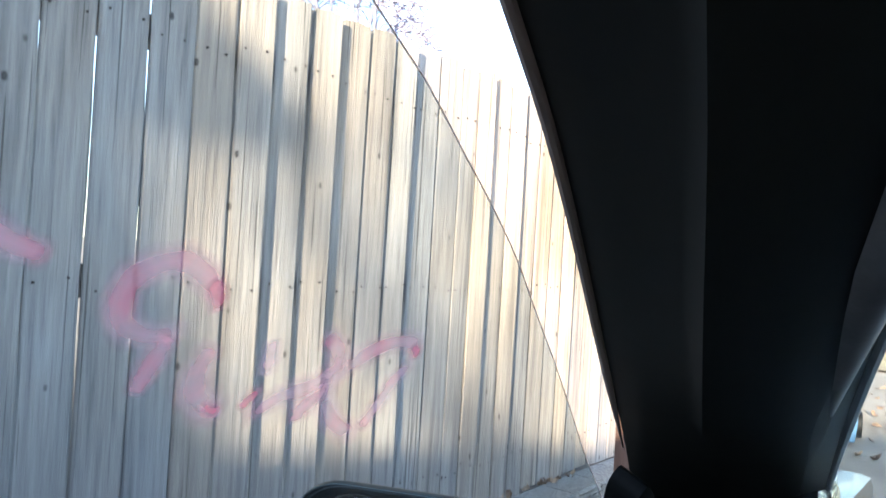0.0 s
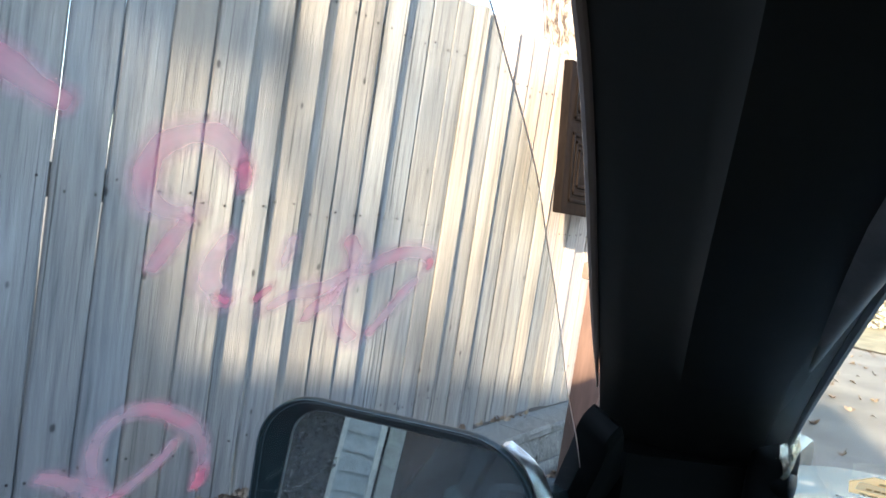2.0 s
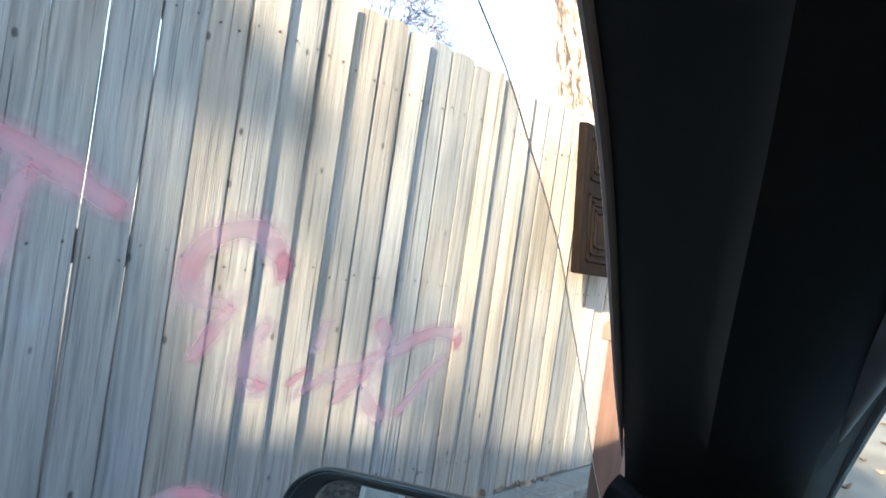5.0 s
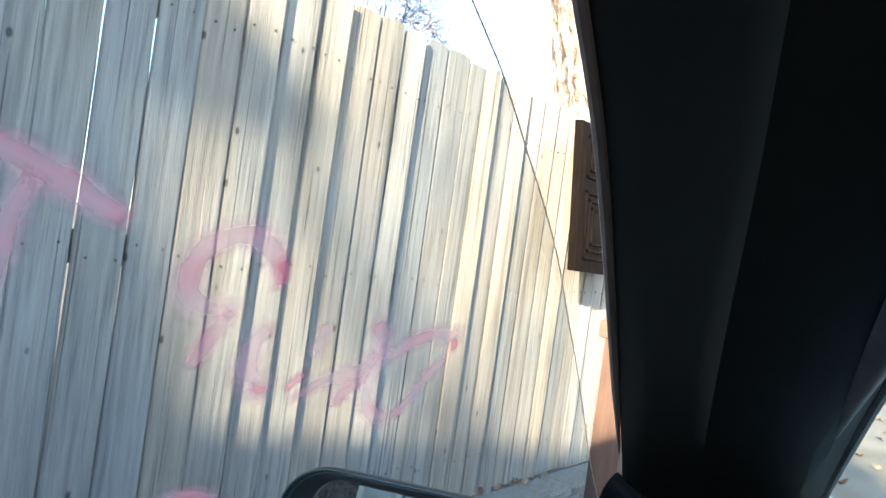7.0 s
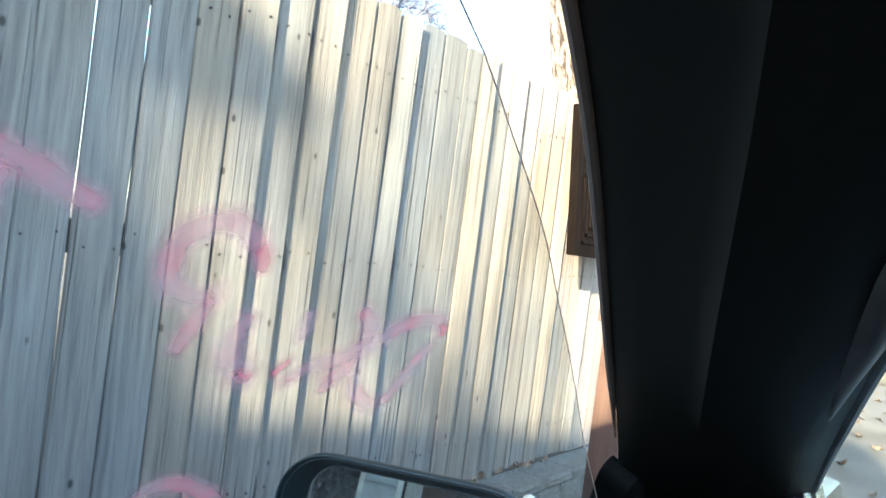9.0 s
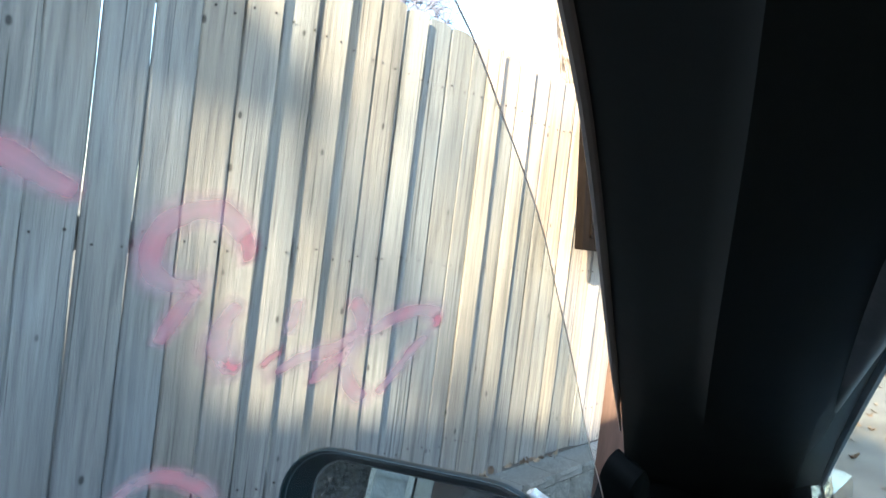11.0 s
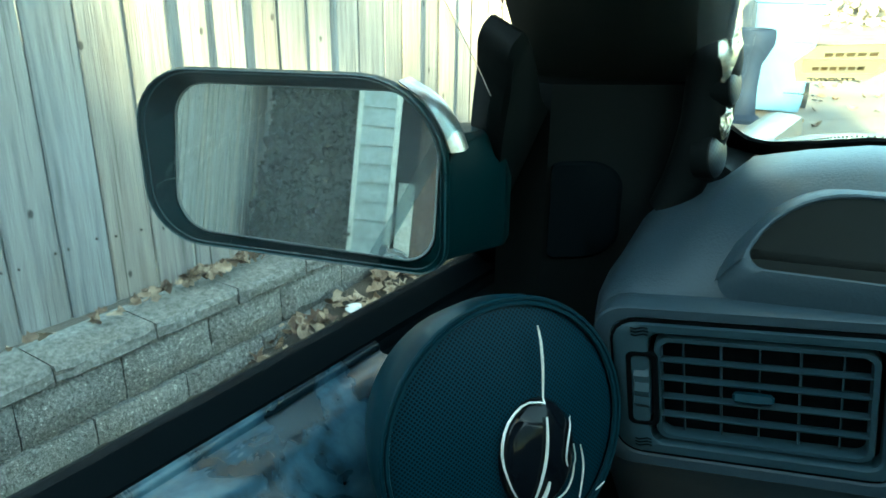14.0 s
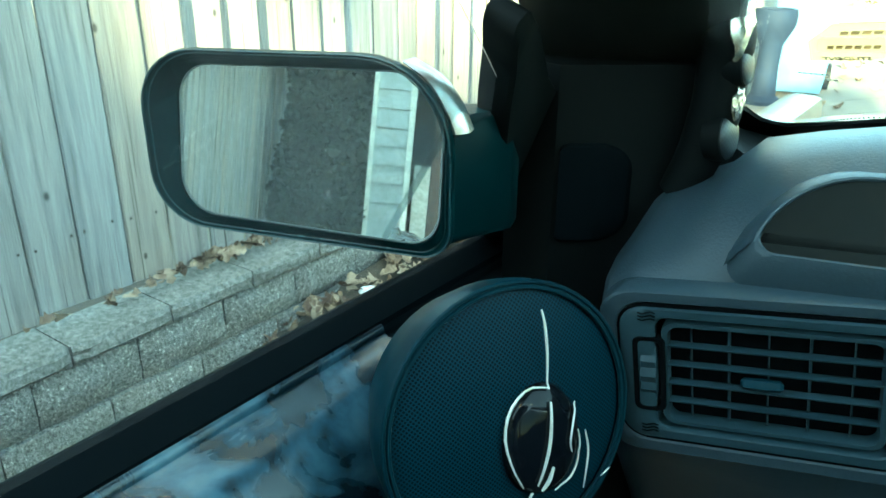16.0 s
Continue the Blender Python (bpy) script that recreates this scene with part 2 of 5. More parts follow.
M_RIM = surf("mirror_shell_paint", [(0.3, (0.0024, 0.0125, 0.0145)), (0.7, (0.0040, 0.0175, 0.0200))], 5, 0.34, bump=0.02, coat=0.0)
# lighter teal for highlights drawn as lines on the mirror shell
M_RIMGLINT = plain("rim_glint_teal", (0.020, 0.050, 0.056), 0.3)
M_MIRROR, _n, _l, _b = shader("silvered_glass")
_b.inputs["Base Color"].default_value = (0.72, 0.77, 0.76, 1)
_b.inputs["Metallic"].default_value, _b.inputs["Roughness"].default_value = 1.0, 0.012
_d, _x, _t, _r = _n.new("ShaderNodeBsdfDiffuse"), _n.new("ShaderNodeMixShader"), _n.new("ShaderNodeTexNoise"), _n.new("ShaderNodeMapRange")
_d.inputs[0].default_value = (0.42, 0.45, 0.43, 1)
_t.inputs["Scale"].default_value, _t.inputs["Detail"].default_value = 60.0, 8
_r.inputs["From Min"].default_value, _r.inputs["From Max"].default_value = 0.35, 0.75
_r.inputs["To Min"].default_value, _r.inputs["To Max"].default_value = 0.05, 0.28
_l.new(_t.outputs["Fac"], _r.inputs["Value"])
_l.new(_r.outputs[0], _x.inputs[0])
_l.new(_b.outputs[0], _x.inputs[1])
_l.new(_d.outputs[0], _x.inputs[2])
_l.new(_x.outputs[0], _n["Material Output"].inputs[0])
M_GLASS = glass("dusty_side_glass", (0.78, 0.82, 0.83), dirt=0.010, gloss=0.03)
M_SHIELD = glass("windshield_glass", (0.86, 0.92, 0.92), dirt=0.02)
M_CLEAR = glass("cabin_glass", (0.30, 0.33, 0.33))
M_HEAD = plain("headliner_cloth", (0.09, 0.09, 0.095), 0.95)


def paint_film():
    """Thin pink paint smeared on glass."""
    m, n, l, b = shader("pink_glass_paint")
    n.remove(b)
    tr, df, tl, h, mix = n.new("ShaderNodeBsdfTransparent"), n.new("ShaderNodeBsdfDiffuse"), n.new("ShaderNodeBsdfTranslucent"), n.new("ShaderNodeMixShader"), n.new("ShaderNodeMixShader")
    tc, nz, mr, rp = n.new("ShaderNodeTexCoord"), n.new("ShaderNodeTexNoise"), n.new("ShaderNodeMapRange"), None
    nz.inputs["Scale"].default_value, nz.inputs["Detail"].default_value = 55.0, 5
    l.new(tc.outputs["Object"], nz.inputs["Vector"])
    rp = ramp(n, [(0.40, (1.0, 0.56, 0.60)), (0.74, (1.0, 0.26, 0.33))])
    l.new(nz.outputs["Fac"], rp.inputs[0])
    l.new(rp.outputs[0], df.inputs[0])
    l.new(rp.outputs[0], tl.inputs[0])
    h.inputs[0].default_value = 0.8
    tr.inputs[0].default_value = (1.0, 0.97, 0.98, 1)
    l.new(df.outputs[0], h.inputs[1])
    l.new(tl.outputs[0], h.inputs[2])
    mr.inputs["From Min"].default_value, mr.inputs["From Max"].default_value = 0.33, 0.72
    mr.inputs["To Min"].default_value, mr.inputs["To Max"].default_value = 0.30, 0.60
    l.new(nz.outputs["Fac"], mr.inputs["Value"])
    at, fade = n.new("ShaderNodeAttribute"), n.new("ShaderNodeMath")
    at.attribute_name = "body"
    fade.operation = 'MULTIPLY'
    l.new(mr.outputs[0], fade.inputs[0])
    l.new(at.outputs["Fac"], fade.inputs[1])
    l.new(fade.outputs[0], mix.inputs[0])
    l.new(tr.outputs[0], mix.inputs[1])
    l.new(h.outputs[0], mix.inputs[2])
    l.new(mix.outputs[0], n["Material Output"].inputs[0])
    return m


def mesh_cloth(name, col, cells):
    """Perforated speaker cover: rows of small dark holes."""
    m, n, l, b = shader(name)
    tc = n.new("ShaderNodeTexCoord")
    vo = n.new("ShaderNodeTexVoronoi")
    vo.inputs["Scale"].default_value, vo.inputs["Randomness"].default_value = cells, 0.0
    rot = n.new("ShaderNodeMapping")
    rot.inputs["Rotation"].default_value = (0, 0, 0.785)
    vo.voronoi_dimensions = '2D'
    l.new(tc.outputs["UV"], rot.inputs["Vector"])
    l.new(rot.outputs[0], vo.inputs["Vector"])
    r = ramp(n, [(0.30, tuple(c * 0.22 for c in col)), (0.42, col)])
    l.new(vo.outputs["Distance"], r.inputs[0])
    l.new(r.outputs[0], b.inputs["Base Color"])
    b.inputs["Roughness"].default_value = 0.42
    bp = n.new("ShaderNodeBump")
    bp.inputs["Strength"].default_value, bp.inputs["Distance"].default_value = 0.2, 0.001
    l.new(vo.outputs["Distance"], bp.inputs["Height"])
    l.new(bp.outputs[0], b.inputs["Normal"])
    return m


M_LENS = plain("smoked_lens", (0.006, 0.0065, 0.0055), 0.6)
M_LENS.node_tree.nodes["Principled BSDF"].inputs["Specular IOR Level"].default_value = 0.1
M_POD = surf("pod_plastic", [(0.3, (0.0040, 0.0160, 0.0230)), (0.7, (0.0065, 0.0230, 0.0320))], 7, 0.35, bump=0.1)
M_EDGE = plain("glass_edge_grey", (0.16, 0.17, 0.16), 0.5)
M_PAINT = paint_film()
M_DAB = M_PAINT.copy()
M_DAB.name = "thick_red_paint"
for _k in M_DAB.node_tree.nodes:
    if _k.type == 'MAP_RANGE':
        _k.inputs["To Min"].default_value, _k.inputs["To Max"].default_value = 0.40, 0.75
    if _k.type == 'VALTORGB':
        _k.color_ramp.elements[0].color = (1.0, 0.20, 0.29, 1)
M_MESH = mesh_cloth("speaker_mesh", (0.0050, 0.0240, 0.0370), 400.0)
M_TWEET = mesh_cloth("tweeter_mesh", (0.006, 0.010, 0.014), 330.0)
M_GLOSS = plain("black_gloss", (0.004, 0.005, 0.007), 0.10)
M_GLOSS.node_tree.nodes["Principled BSDF"].inputs["Specular IOR Level"].default_value = 0.2
M_FOIL = surf("gold_foil", [(0.3, (0.55, 0.48, 0.32)), (0.7, (0.85, 0.80, 0.66))], 60, 0.25, 0.9, bump=1.0, fine=120)
M_SHOULDER = surf("worn_chrome", [(0.32, (0.26, 0.18, 0.13)), (0.44, (0.52, 0.47, 0.41)), (0.62, (0.74, 0.72, 0.68))], 40, 0.34, 0.9, bump=0.15, fine=50)
# pale blue patches mix worn vinyl with sky reflections painted as colour
M_VINYL = surf("worn_sheen_vinyl", [(0.42, (0.005, 0.012, 0.018)), (0.50, (0.025, 0.060, 0.088)), (0.56, (0.050, 0.100, 0.134)), (0.68, (0.090, 0.138, 0.165))], 9, 0.28, bump=0.4, fine=60, distort=1.0, grit=0.25)
def film(name, col):
    """A thin printed film that light shines through."""
    m, n, l, b = shader(name)
    n.remove(b)
    df, tl, mx = n.new("ShaderNodeBsdfDiffuse"), n.new("ShaderNodeBsdfTranslucent"), n.new("ShaderNodeMixShader")
    df.inputs[0].default_value = (*col, 1)
    tl.inputs[0].default_value = (*col, 1)
    mx.inputs[0].default_value = 0.85
    l.new(df.outputs[0], mx.inputs[1])
    l.new(tl.outputs[0], mx.inputs[2])
    l.new(mx.outputs[0], n["Material Output"].inputs[0])
    return m


M_STICK = film("yellow_sticker", (1.0, 0.78, 0.52))
M_FAINT = film("faint_print", (0.62, 0.57, 0.48))
M_RIMGLASS = film("ground_glass_edge", (0.80, 0.68, 0.61))
M_PALE = film("pale_print", (0.97, 0.98, 1.0))
M_INK = film("dark_print", (0.40, 0.39, 0.36))
M_BIN = plain("blue_bin_plastic", (0.07, 0.16, 0.29), 0.5)
M_NAVY = plain("navy_glazed", (0.008, 0.016, 0.036), 0.75)
M_TWIG = plain("grey_twig", (0.20, 0.20, 0.26), 0.9)
M_WHITE = plain("white_scrap", (0.8, 0.8, 0.78), 0.6)
M_CARVED = surf("dark_carved_wood", [(0.3, (0.002, 0.0016, 0.0014)), (0.7, (0.008, 0.006, 0.005))], 14, 0.7, bump=0.5, fine=120, stretch=(2, 2, 0.4))
M_POST = surf("redwood_post", [(0.3, (0.075, 0.047, 0.036)), (0.7, (0.115, 0.076, 0.060))], 10, 0.8, bump=0.2, stretch=(3, 3, 0.3))
M_POSTCAP = plain("tan_post_cap", (0.11, 0.085, 0.065), 0.8)
M_BARK = surf("pale_bark", [(0.32, (0.05, 0.042, 0.036)), (0.46, (0.20, 0.170, 0.145)), (0.62, (0.40, 0.355, 0.315))], 7, 0.95, bump=1.0, fine=50, stretch=(3, 3, 0.6), distort=1.2)
M_SIDING = plain("white_siding", (0.30, 0.315, 0.305), 0.6)
M_TRIM = plain("cream_trim", (0.52, 0.50, 0.44), 0.6)
M_ROOF = surf("roof_shingle", [(0.3, (0.05, 0.048, 0.045)), (0.7, (0.12, 0.11, 0.10))], 30, 0.95, bump=0.5)
# dark colour standing in for shade inside the garage and the knot hole
M_SHADE = plain("inside_shade", (0.03, 0.027, 0.024), 0.9)
M_EVER = surf("brown_evergreen", [(0.25, (0.022, 0.018, 0.012)), (0.5, (0.05, 0.042, 0.027)), (0.75, (0.085, 0.072, 0.046))], 6, 0.9, bump=0.2, spread=0.5)
M_AUTUMN = surf("autumn_leaf", [(0.25, (0.42, 0.36, 0.27)), (0.5, (0.56, 0.49, 0.38)), (0.75, (0.66, 0.60, 0.49))], 5, 0.8, bump=0.1, spread=0.5)
M_GRASS = surf("dry_grass", [(0.25, (0.16, 0.12, 0.06)), (0.5, (0.28, 0.22, 0.12)), (0.75, (0.4, 0.33, 0.19))], 4, 0.95, bump=0.4, fine=60)

for _m, _v in ((M_RIM, 0.05), (M_BLACK, 0.2), (M_RUBBER, 0.03), (M_DASH, 0.26), (M_VENT, 0.25), (M_DARK, 0.03), (M_POD, 0.06), (M_MESH, 0.06), (M_FOOT, 0.05), (M_NAVY, 0.2), (M_PILLAR, 0.38), (M_CARVED, 0.03), (M_POST, 0.2), (M_BARK, 0.1)):
    _m.node_tree.nodes["Principled BSDF"].inputs["Specular IOR Level"].default_value = _v


# ---- builders ----
def mesh_of(bm, name):
    me = bpy.data.meshes.new(name)
    bm.normal_update()
    bm.to_mesh(me)
    bm.free()
    return me


def smooth(me, angle=40):
    me.polygons.foreach_set("use_smooth", [True] * len(me.polygons))
    me.set_sharp_from_angle(angle=radians(angle))


def part(name, bm, material, parent=None, label="", smoothed=True, m=None):
    me = mesh_of(bm, name)
    if smoothed:
        smooth(me)
    me.materials.append(material)
    ob = new(name, me)
    if m is not None:
        ob.matrix_basis = m
    if parent:
        ob.parent = parent
    if label:
        ob["label"] = label
    return ob


def thing(name, label, category, at=(0, 0, 0), group="", kind="", m=None):
    ob = new(name)
    ob.empty_display_size = 0.1
    ob.matrix_basis = m if m is not None else Matrix.Translation(at)
    return tagged(ob, label, category, group, kind)


def box(bm, lo, hi, bevel=0.0, m=None):
    r = bmesh.ops.create_cube(bm, size=1.0)
    vs = r["verts"]
    c, s = [(a + b) / 2 for a, b in zip(lo, hi)], [b - a for a, b in zip(lo, hi)]
    for v in vs:
        v.co = Vector((c[0] + v.co.x * s[0], c[1] + v.co.y * s[1], c[2] + v.co.z * s[2]))
    if bevel:
        es = list({e for v in vs for e in v.link_edges})
        r = bmesh.ops.bevel(bm, geom=es, offset=bevel, segments=2, affect='EDGES', profile=0.6)
        vs = list({v for f in r["faces"] for v in f.verts} | {v for v in vs if v.is_valid})
    if m is not None:
        for v in vs:
            v.co = m @ v.co
    return vs


def loft(bm, rings, closed=True, ends=True):
    """A skin over rings of equal length."""
    vs = [[bm.verts.new(p) for p in ring] for ring in rings]
    k = len(vs[0])
    for a, b in zip(vs, vs[1:]):
        for i in range(k if closed else k - 1):
            j = (i + 1) % k
            bm.faces.new((a[i], a[j], b[j], b[i]))
    if ends and closed:
        bm.faces.new(vs[0][::-1])
        bm.faces.new(vs[-1])
    bmesh.ops.recalc_face_normals(bm, faces=bm.faces)
    return vs


def tube(bm, pts, radius, sides=8, taper=None):
    pts = [Vector(p) for p in pts]
    rings = []
    for i, p in enumerate(pts):
        d = (pts[min(i + 1, len(pts) - 1)] - pts[max(i - 1, 0)]).normalized()
        a = d.orthogonal().normalized() if i == 0 else (prev - d * prev.dot(d)).normalized()
        prev = a
        b = d.cross(a)
        r = radius if taper is None else radius * taper[i]
        rings.append([p + r * (math.cos(2 * math.pi * k / sides) * a + math.sin(2 * math.pi * k / sides) * b) for k in range(sides)])
    loft(bm, rings)


def glide(pts, n):
    """A smooth line of n points through the given ones."""
    pts = [Vector(p) for p in pts]
    out = []
    for i in range(n):
        u = i / (n - 1) * (len(pts) - 1)
        k = min(int(u), len(pts) - 2)
        f = u - k
        p0, p1, p2, p3 = pts[max(k - 1, 0)], pts[k], pts[k + 1], pts[min(k + 2, len(pts) - 1)]
        out.append(0.5 * (2 * p1 + (p2 - p0) * f + (2 * p0 - 5 * p1 + 4 * p2 - p3) * f * f + (3 * p1 - p0 - 3 * p2 + p3) * f ** 3))
    return out


def rounded(w0, w1, h0, h1, radii, n=6):
    """A rounded outline, counter-clockwise from the lower left; radii: lower left, lower right, upper right, upper left."""
    out = []
    for (cx, cy, a), r in zip(((w0, h0, 180), (w1, h0, 270), (w1, h1, 0), (w0, h1, 90)), radii):
        x = cx + r if cx == w0 else cx - r
        y = cy + r if cy == h0 else cy - r
        for k in range(n + 1):
            t = radians(a + 90 * k / n)
            out.append((x + r * math.cos(t), y + r * math.sin(t)))
    return out


GROUND_Z = 0.10
# ---- ground ----
bm = bmesh.new()
bmesh.ops.create_grid(bm, x_segments=8, y_segments=8, size=400)
tagged(part("ground", bm, M_GROUND, m=Matrix.Translation((0, 0, GROUND_Z))), "pale tan concrete driveway, dusty and worn", "driveway", kind="structure")

# ---- fence ----
PITCH, FENCE_FOOT, FENCE_TOP = 0.142, 0.425, 2.335
rnd = random.Random(4)


def board_mesh(seed, lip=0.0065, gap=0.0):
    """A fence board with clipped upper corners, slightly cupped and bowed."""
    r = random.Random(seed)
    bm = bmesh.new()
    w, th = (0.0683, 0.0155) if gap else (0.0686 + r.uniform(-0.0006, 0.0006), 0.019)
    cup, bow, twist = r.uniform(-0.0012, 0.0016), r.uniform(-0.005, 0.005), r.uniform(-0.03, 0.03)
    h = FENCE_TOP - FENCE_FOOT
    rings = []
    for k in range(9):
        z = h * k / 8
        clip = 0.0
        zz = z
        ring = []
        for side in (1, -1):
            for q in ((-1, -0.93, 0, 0.93, 1) if side > 0 else (1, 0.93, 0, -0.93, -1)):
                y = q * (w - gap * max(0, math.sin(k * 1.9 + seed)))
                x = (0 if side > 0 else -th) + cup * (1 - q * q) + bow * math.sin(math.pi * k / 8) + twist * (k / 8 - 0.4) * y
                e = (0.004 if gap else 0.0022) if abs(q) == 1 else 0.0
                ztop = zz - (0.018 * max(0, abs(q) - 0.9) / 0.1 if k == 8 else 0)
                if side < 0 and q == 1:
                    ring.append((x + 0.006, y, ztop))
                    ledge = lip * (0.02 if gap and k in (4, 7) else 1.0)
                    ring.append((x + 0.0055, y + ledge, ztop - 0.01 if k == 8 else ztop))
                    ring.append((x, y + ledge, ztop - 0.01 if k == 8 else ztop))
                else:
                    ring.append((x - e * side, y, ztop))
        rings.append(ring)
    loft(bm, rings)
    me = mesh_of(bm, "board")
    smooth(me, 15)
    me.materials.append(M_WOOD)
    return me


fence = thing("fence", "tall weathered grey wooden privacy fence of upright boards", "fence", (0, 0, FENCE_FOOT), kind="structure")
BOARDS = [board_mesh(s) for s in range(14)]
OPEN_BOARDS = [board_mesh(s, 0.0065, 0.0004) for s in range(20, 26)]
nm = bmesh.new()
bmesh.ops.create_cone(nm, cap_ends=True, segments=6, radius1=0.0042, radius2=0.0036, depth=0.004)
NAIL = mesh_of(nm, "nail")
NAIL.materials.append(M_NAIL)
RAILS = (0.62, 1.405, 2.10)
# seams between the boards: even at first, then a run of narrower boards
SEAMS = [i * PITCH for i in range(-100, 9)] + [1.266, 1.400, 1.540, 1.692, 1.807, 1.933]
while SEAMS[-1] < 8.7:
    SEAMS.append(SEAMS[-1] + rnd.choice((0.128, 0.134, 0.142)))
# boards whose far edge has lifted and shades the next one
LIFTED = {1.5: 0.004, 3.5: 0.006, 4.5: 0.028, 5.5: 0.025, 6.5: 0.028, 7.5: 0.012, 8.5: 0.012, 9.4: 0.036, 10.35: 0.006, 13.1: 0.026, 14.1: 0.005, 15.0: 0.030, 16.0: 0.012}
for y0, y1 in zip(SEAMS, SEAMS[1:]):
    i = (y0 + y1) / 2 / PITCH
    data = OPEN_BOARDS[rnd.randrange(6)] if -2 < i < 4 else BOARDS[rnd.randrange(14)]
    ob = new("board", data)
    out = next((v for k, v in LIFTED.items() if abs(k - i) < 0.45), None)
    if out is None:
        out = rnd.uniform(0.008, 0.026) if (i > 15 or i < -6) and rnd.random() < 0.6 else 0.0
    y1 -= out * (y1 + 0.70) / 1.95
    y, wide = (y0 + y1) / 2, (y1 - y0) / PITCH
    tilt = math.atan2(out, y1 - y0)
    turn = rnd.uniform(-0.6, 0.6) if out < 0.003 else -math.degrees(tilt)
    ob.matrix_basis = pose(out / 2 + rnd.uniform(-0.002, 0.001), y + rnd.uniform(-0.0006, 0.0006), rnd.uniform(-0.014, 0.006), rnd.uniform(-0.05, 0.05), rnd.uniform(-0.15, 0.15), turn)
    ob.scale = (1 + out / 0.038, wide, 1)
    ob.parent = fence
    if -4 < i < 26:
        for z in RAILS:
            level = rnd.uniform(-0.02, 0.02)
            for q in (-0.042, 0.042):
                nl = new("nail", NAIL)
                q = q * wide + rnd.uniform(-0.012, 0.012)
                nl.matrix_basis = pose(0.0035 + out * (0.5 + q / (y1 - y0)), y + q, z - FENCE_FOOT + level + rnd.uniform(-0.008, 0.008), 0, 90, 0)
                nl.parent = fence
for z in RAILS:
    bm = bmesh.new()
    box(bm, (-0.075, -14.2, z - 0.045), (-0.03, 8.8, z + 0.045), 0.004)
    for v in bm.verts:
        v.co.z -= FENCE_FOOT
    part("rail", bm, M_RAIL, fence)

# ---- retaining wall ----
wall = thing("retaining_wall", "low grey retaining wall of split-face concrete blocks", "wall", (0, 0, 0), kind="structure")


def block_mesh(seed, length, h, depth, rough, mat):
    r = random.Random(seed)
    bm = bmesh.new()
    nx, nz = 7, 4
    g = [[None] * (nz + 1) for _ in range(nx + 1)]
    for a in range(nx + 1):
        for c in range(nz + 1):
            edge = a in (0, nx) or c in (0, nz)
            out = r.uniform(-0.012, -0.002) if edge else r.uniform(-rough, rough) + rough
            g[a][c] = bm.verts.new((out, (a / nx - 0.5) * (length - 0.005), c / nz * (h - 0.004)))
    back = [bm.verts.new((-depth, (a / nx - 0.5) * (length - 0.005), c * (h - 0.004))) for a, c in ((0, 0), (nx, 0), (nx, 1), (0, 1))]
    for a in range(nx):
        for c in range(nz):
            bm.faces.new((g[a][c], g[a + 1][c], g[a + 1][c + 1], g[a][c + 1]))
    bm.faces.new([g[a][nz] for a in range(nx + 1)] + [back[2], back[3]])
    bm.faces.new([g[a][0] for a in range(nx, -1, -1)] + [back[0], back[1]])
    bm.faces.new([g[0][c] for c in range(nz + 1)] + [back[3], back[0]])
    bm.faces.new([g[nx][c] for c in range(nz, -1, -1)] + [back[1], back[2]])
    bm.faces.new(back)
    bmesh.ops.recalc_face_normals(bm, faces=bm.faces)
    me = mesh_of(bm, "block")
    smooth(me, 24)
    me.materials.append(mat)
    return me


WALL_X = 0.152
BLOCKS = [block_mesh(s, 0.305, 0.148, 0.19, 0.010, M_BLOCK) for s in range(8)]
CAPS = [block_mesh(s + 50, 0.305, 0.060, 0.185, 0.005, M_CAP) for s in range(5)]
for row, (z, shift) in enumerate(((-0.104, 0.1725), (0.044, 0.06), (0.192, 0.1725), (0.340, 0.2825))):
    for k in range(-44, 26):
        cap = row == 3
        ob = new("cap_block" if cap else "block", (CAPS[rnd.randrange(5)] if cap else BLOCKS[rnd.randrange(8)]))
        ob.matrix_basis = pose(WALL_X + (0.012 if cap else 0.016 * (2 - row)) + rnd.uniform(-0.004, 0.004), shift + k * 0.305, z, 0, 0, rnd.uniform(-0.8, 0.8))
        ob.parent = wall
bm = bmesh.new()
box(bm, (-0.6, -14.2, 0.05), (0.0, 8, 0.395))
tagged(part("soil_bank", bm, M_SOIL), "dark soil bank with leaf litter behind the wall", "soil", kind="structure")

# ---- the car ----
car = thing("car", "dark green sedan with a black and slate-blue interior", "car", (2.37, -0.6, GROUND_Z))
CI = car.matrix_basis.inverted()


def cpart(name, bm, material, label="", parent=None, smoothed=True):
    """A part of the car, given in world places."""
    p = parent or car
    ob = part(name, bm, material, p, label, smoothed)
    ob.matrix_basis = CI if p is car else Matrix.Identity(4)
    return ob


def gx(z):
    return 1.717 + 0.45 * (z - 1.46)


def on_glass(y, z, off=0.0):
    return Vector((gx(z) + off * 0.912, y, z - off * 0.41))


# side window, lowered a little: its slanted front edge stands clear of the pillar
EDGE = [(-1.45, 1.70), (-1.1, 1.70), (-0.90, 1.675), (-0.75, 1.632), (-0.64, 1.588), (-0.59, 1.562), (-0.558, 1.5445), (-0.527, 1.526), (-0.49, 1.501), (-0.45, 1.4745), (-0.40, 1.440), (-0.34, 1.398), (-0.25, 1.339), (-0.182, 1.292), (-0.05, 1.20), (0.08, 1.11)]
bm = bmesh.new()
line = glide([(0, y, z) for y, z in EDGE], 40)
rings = []
for off in (0.0, 0.0008):
    rings.append([on_glass(p.y, p.z, off) for p in line])
    rings.append([on_glass(min(p.y, 0.08), 1.02, off) for p in line])
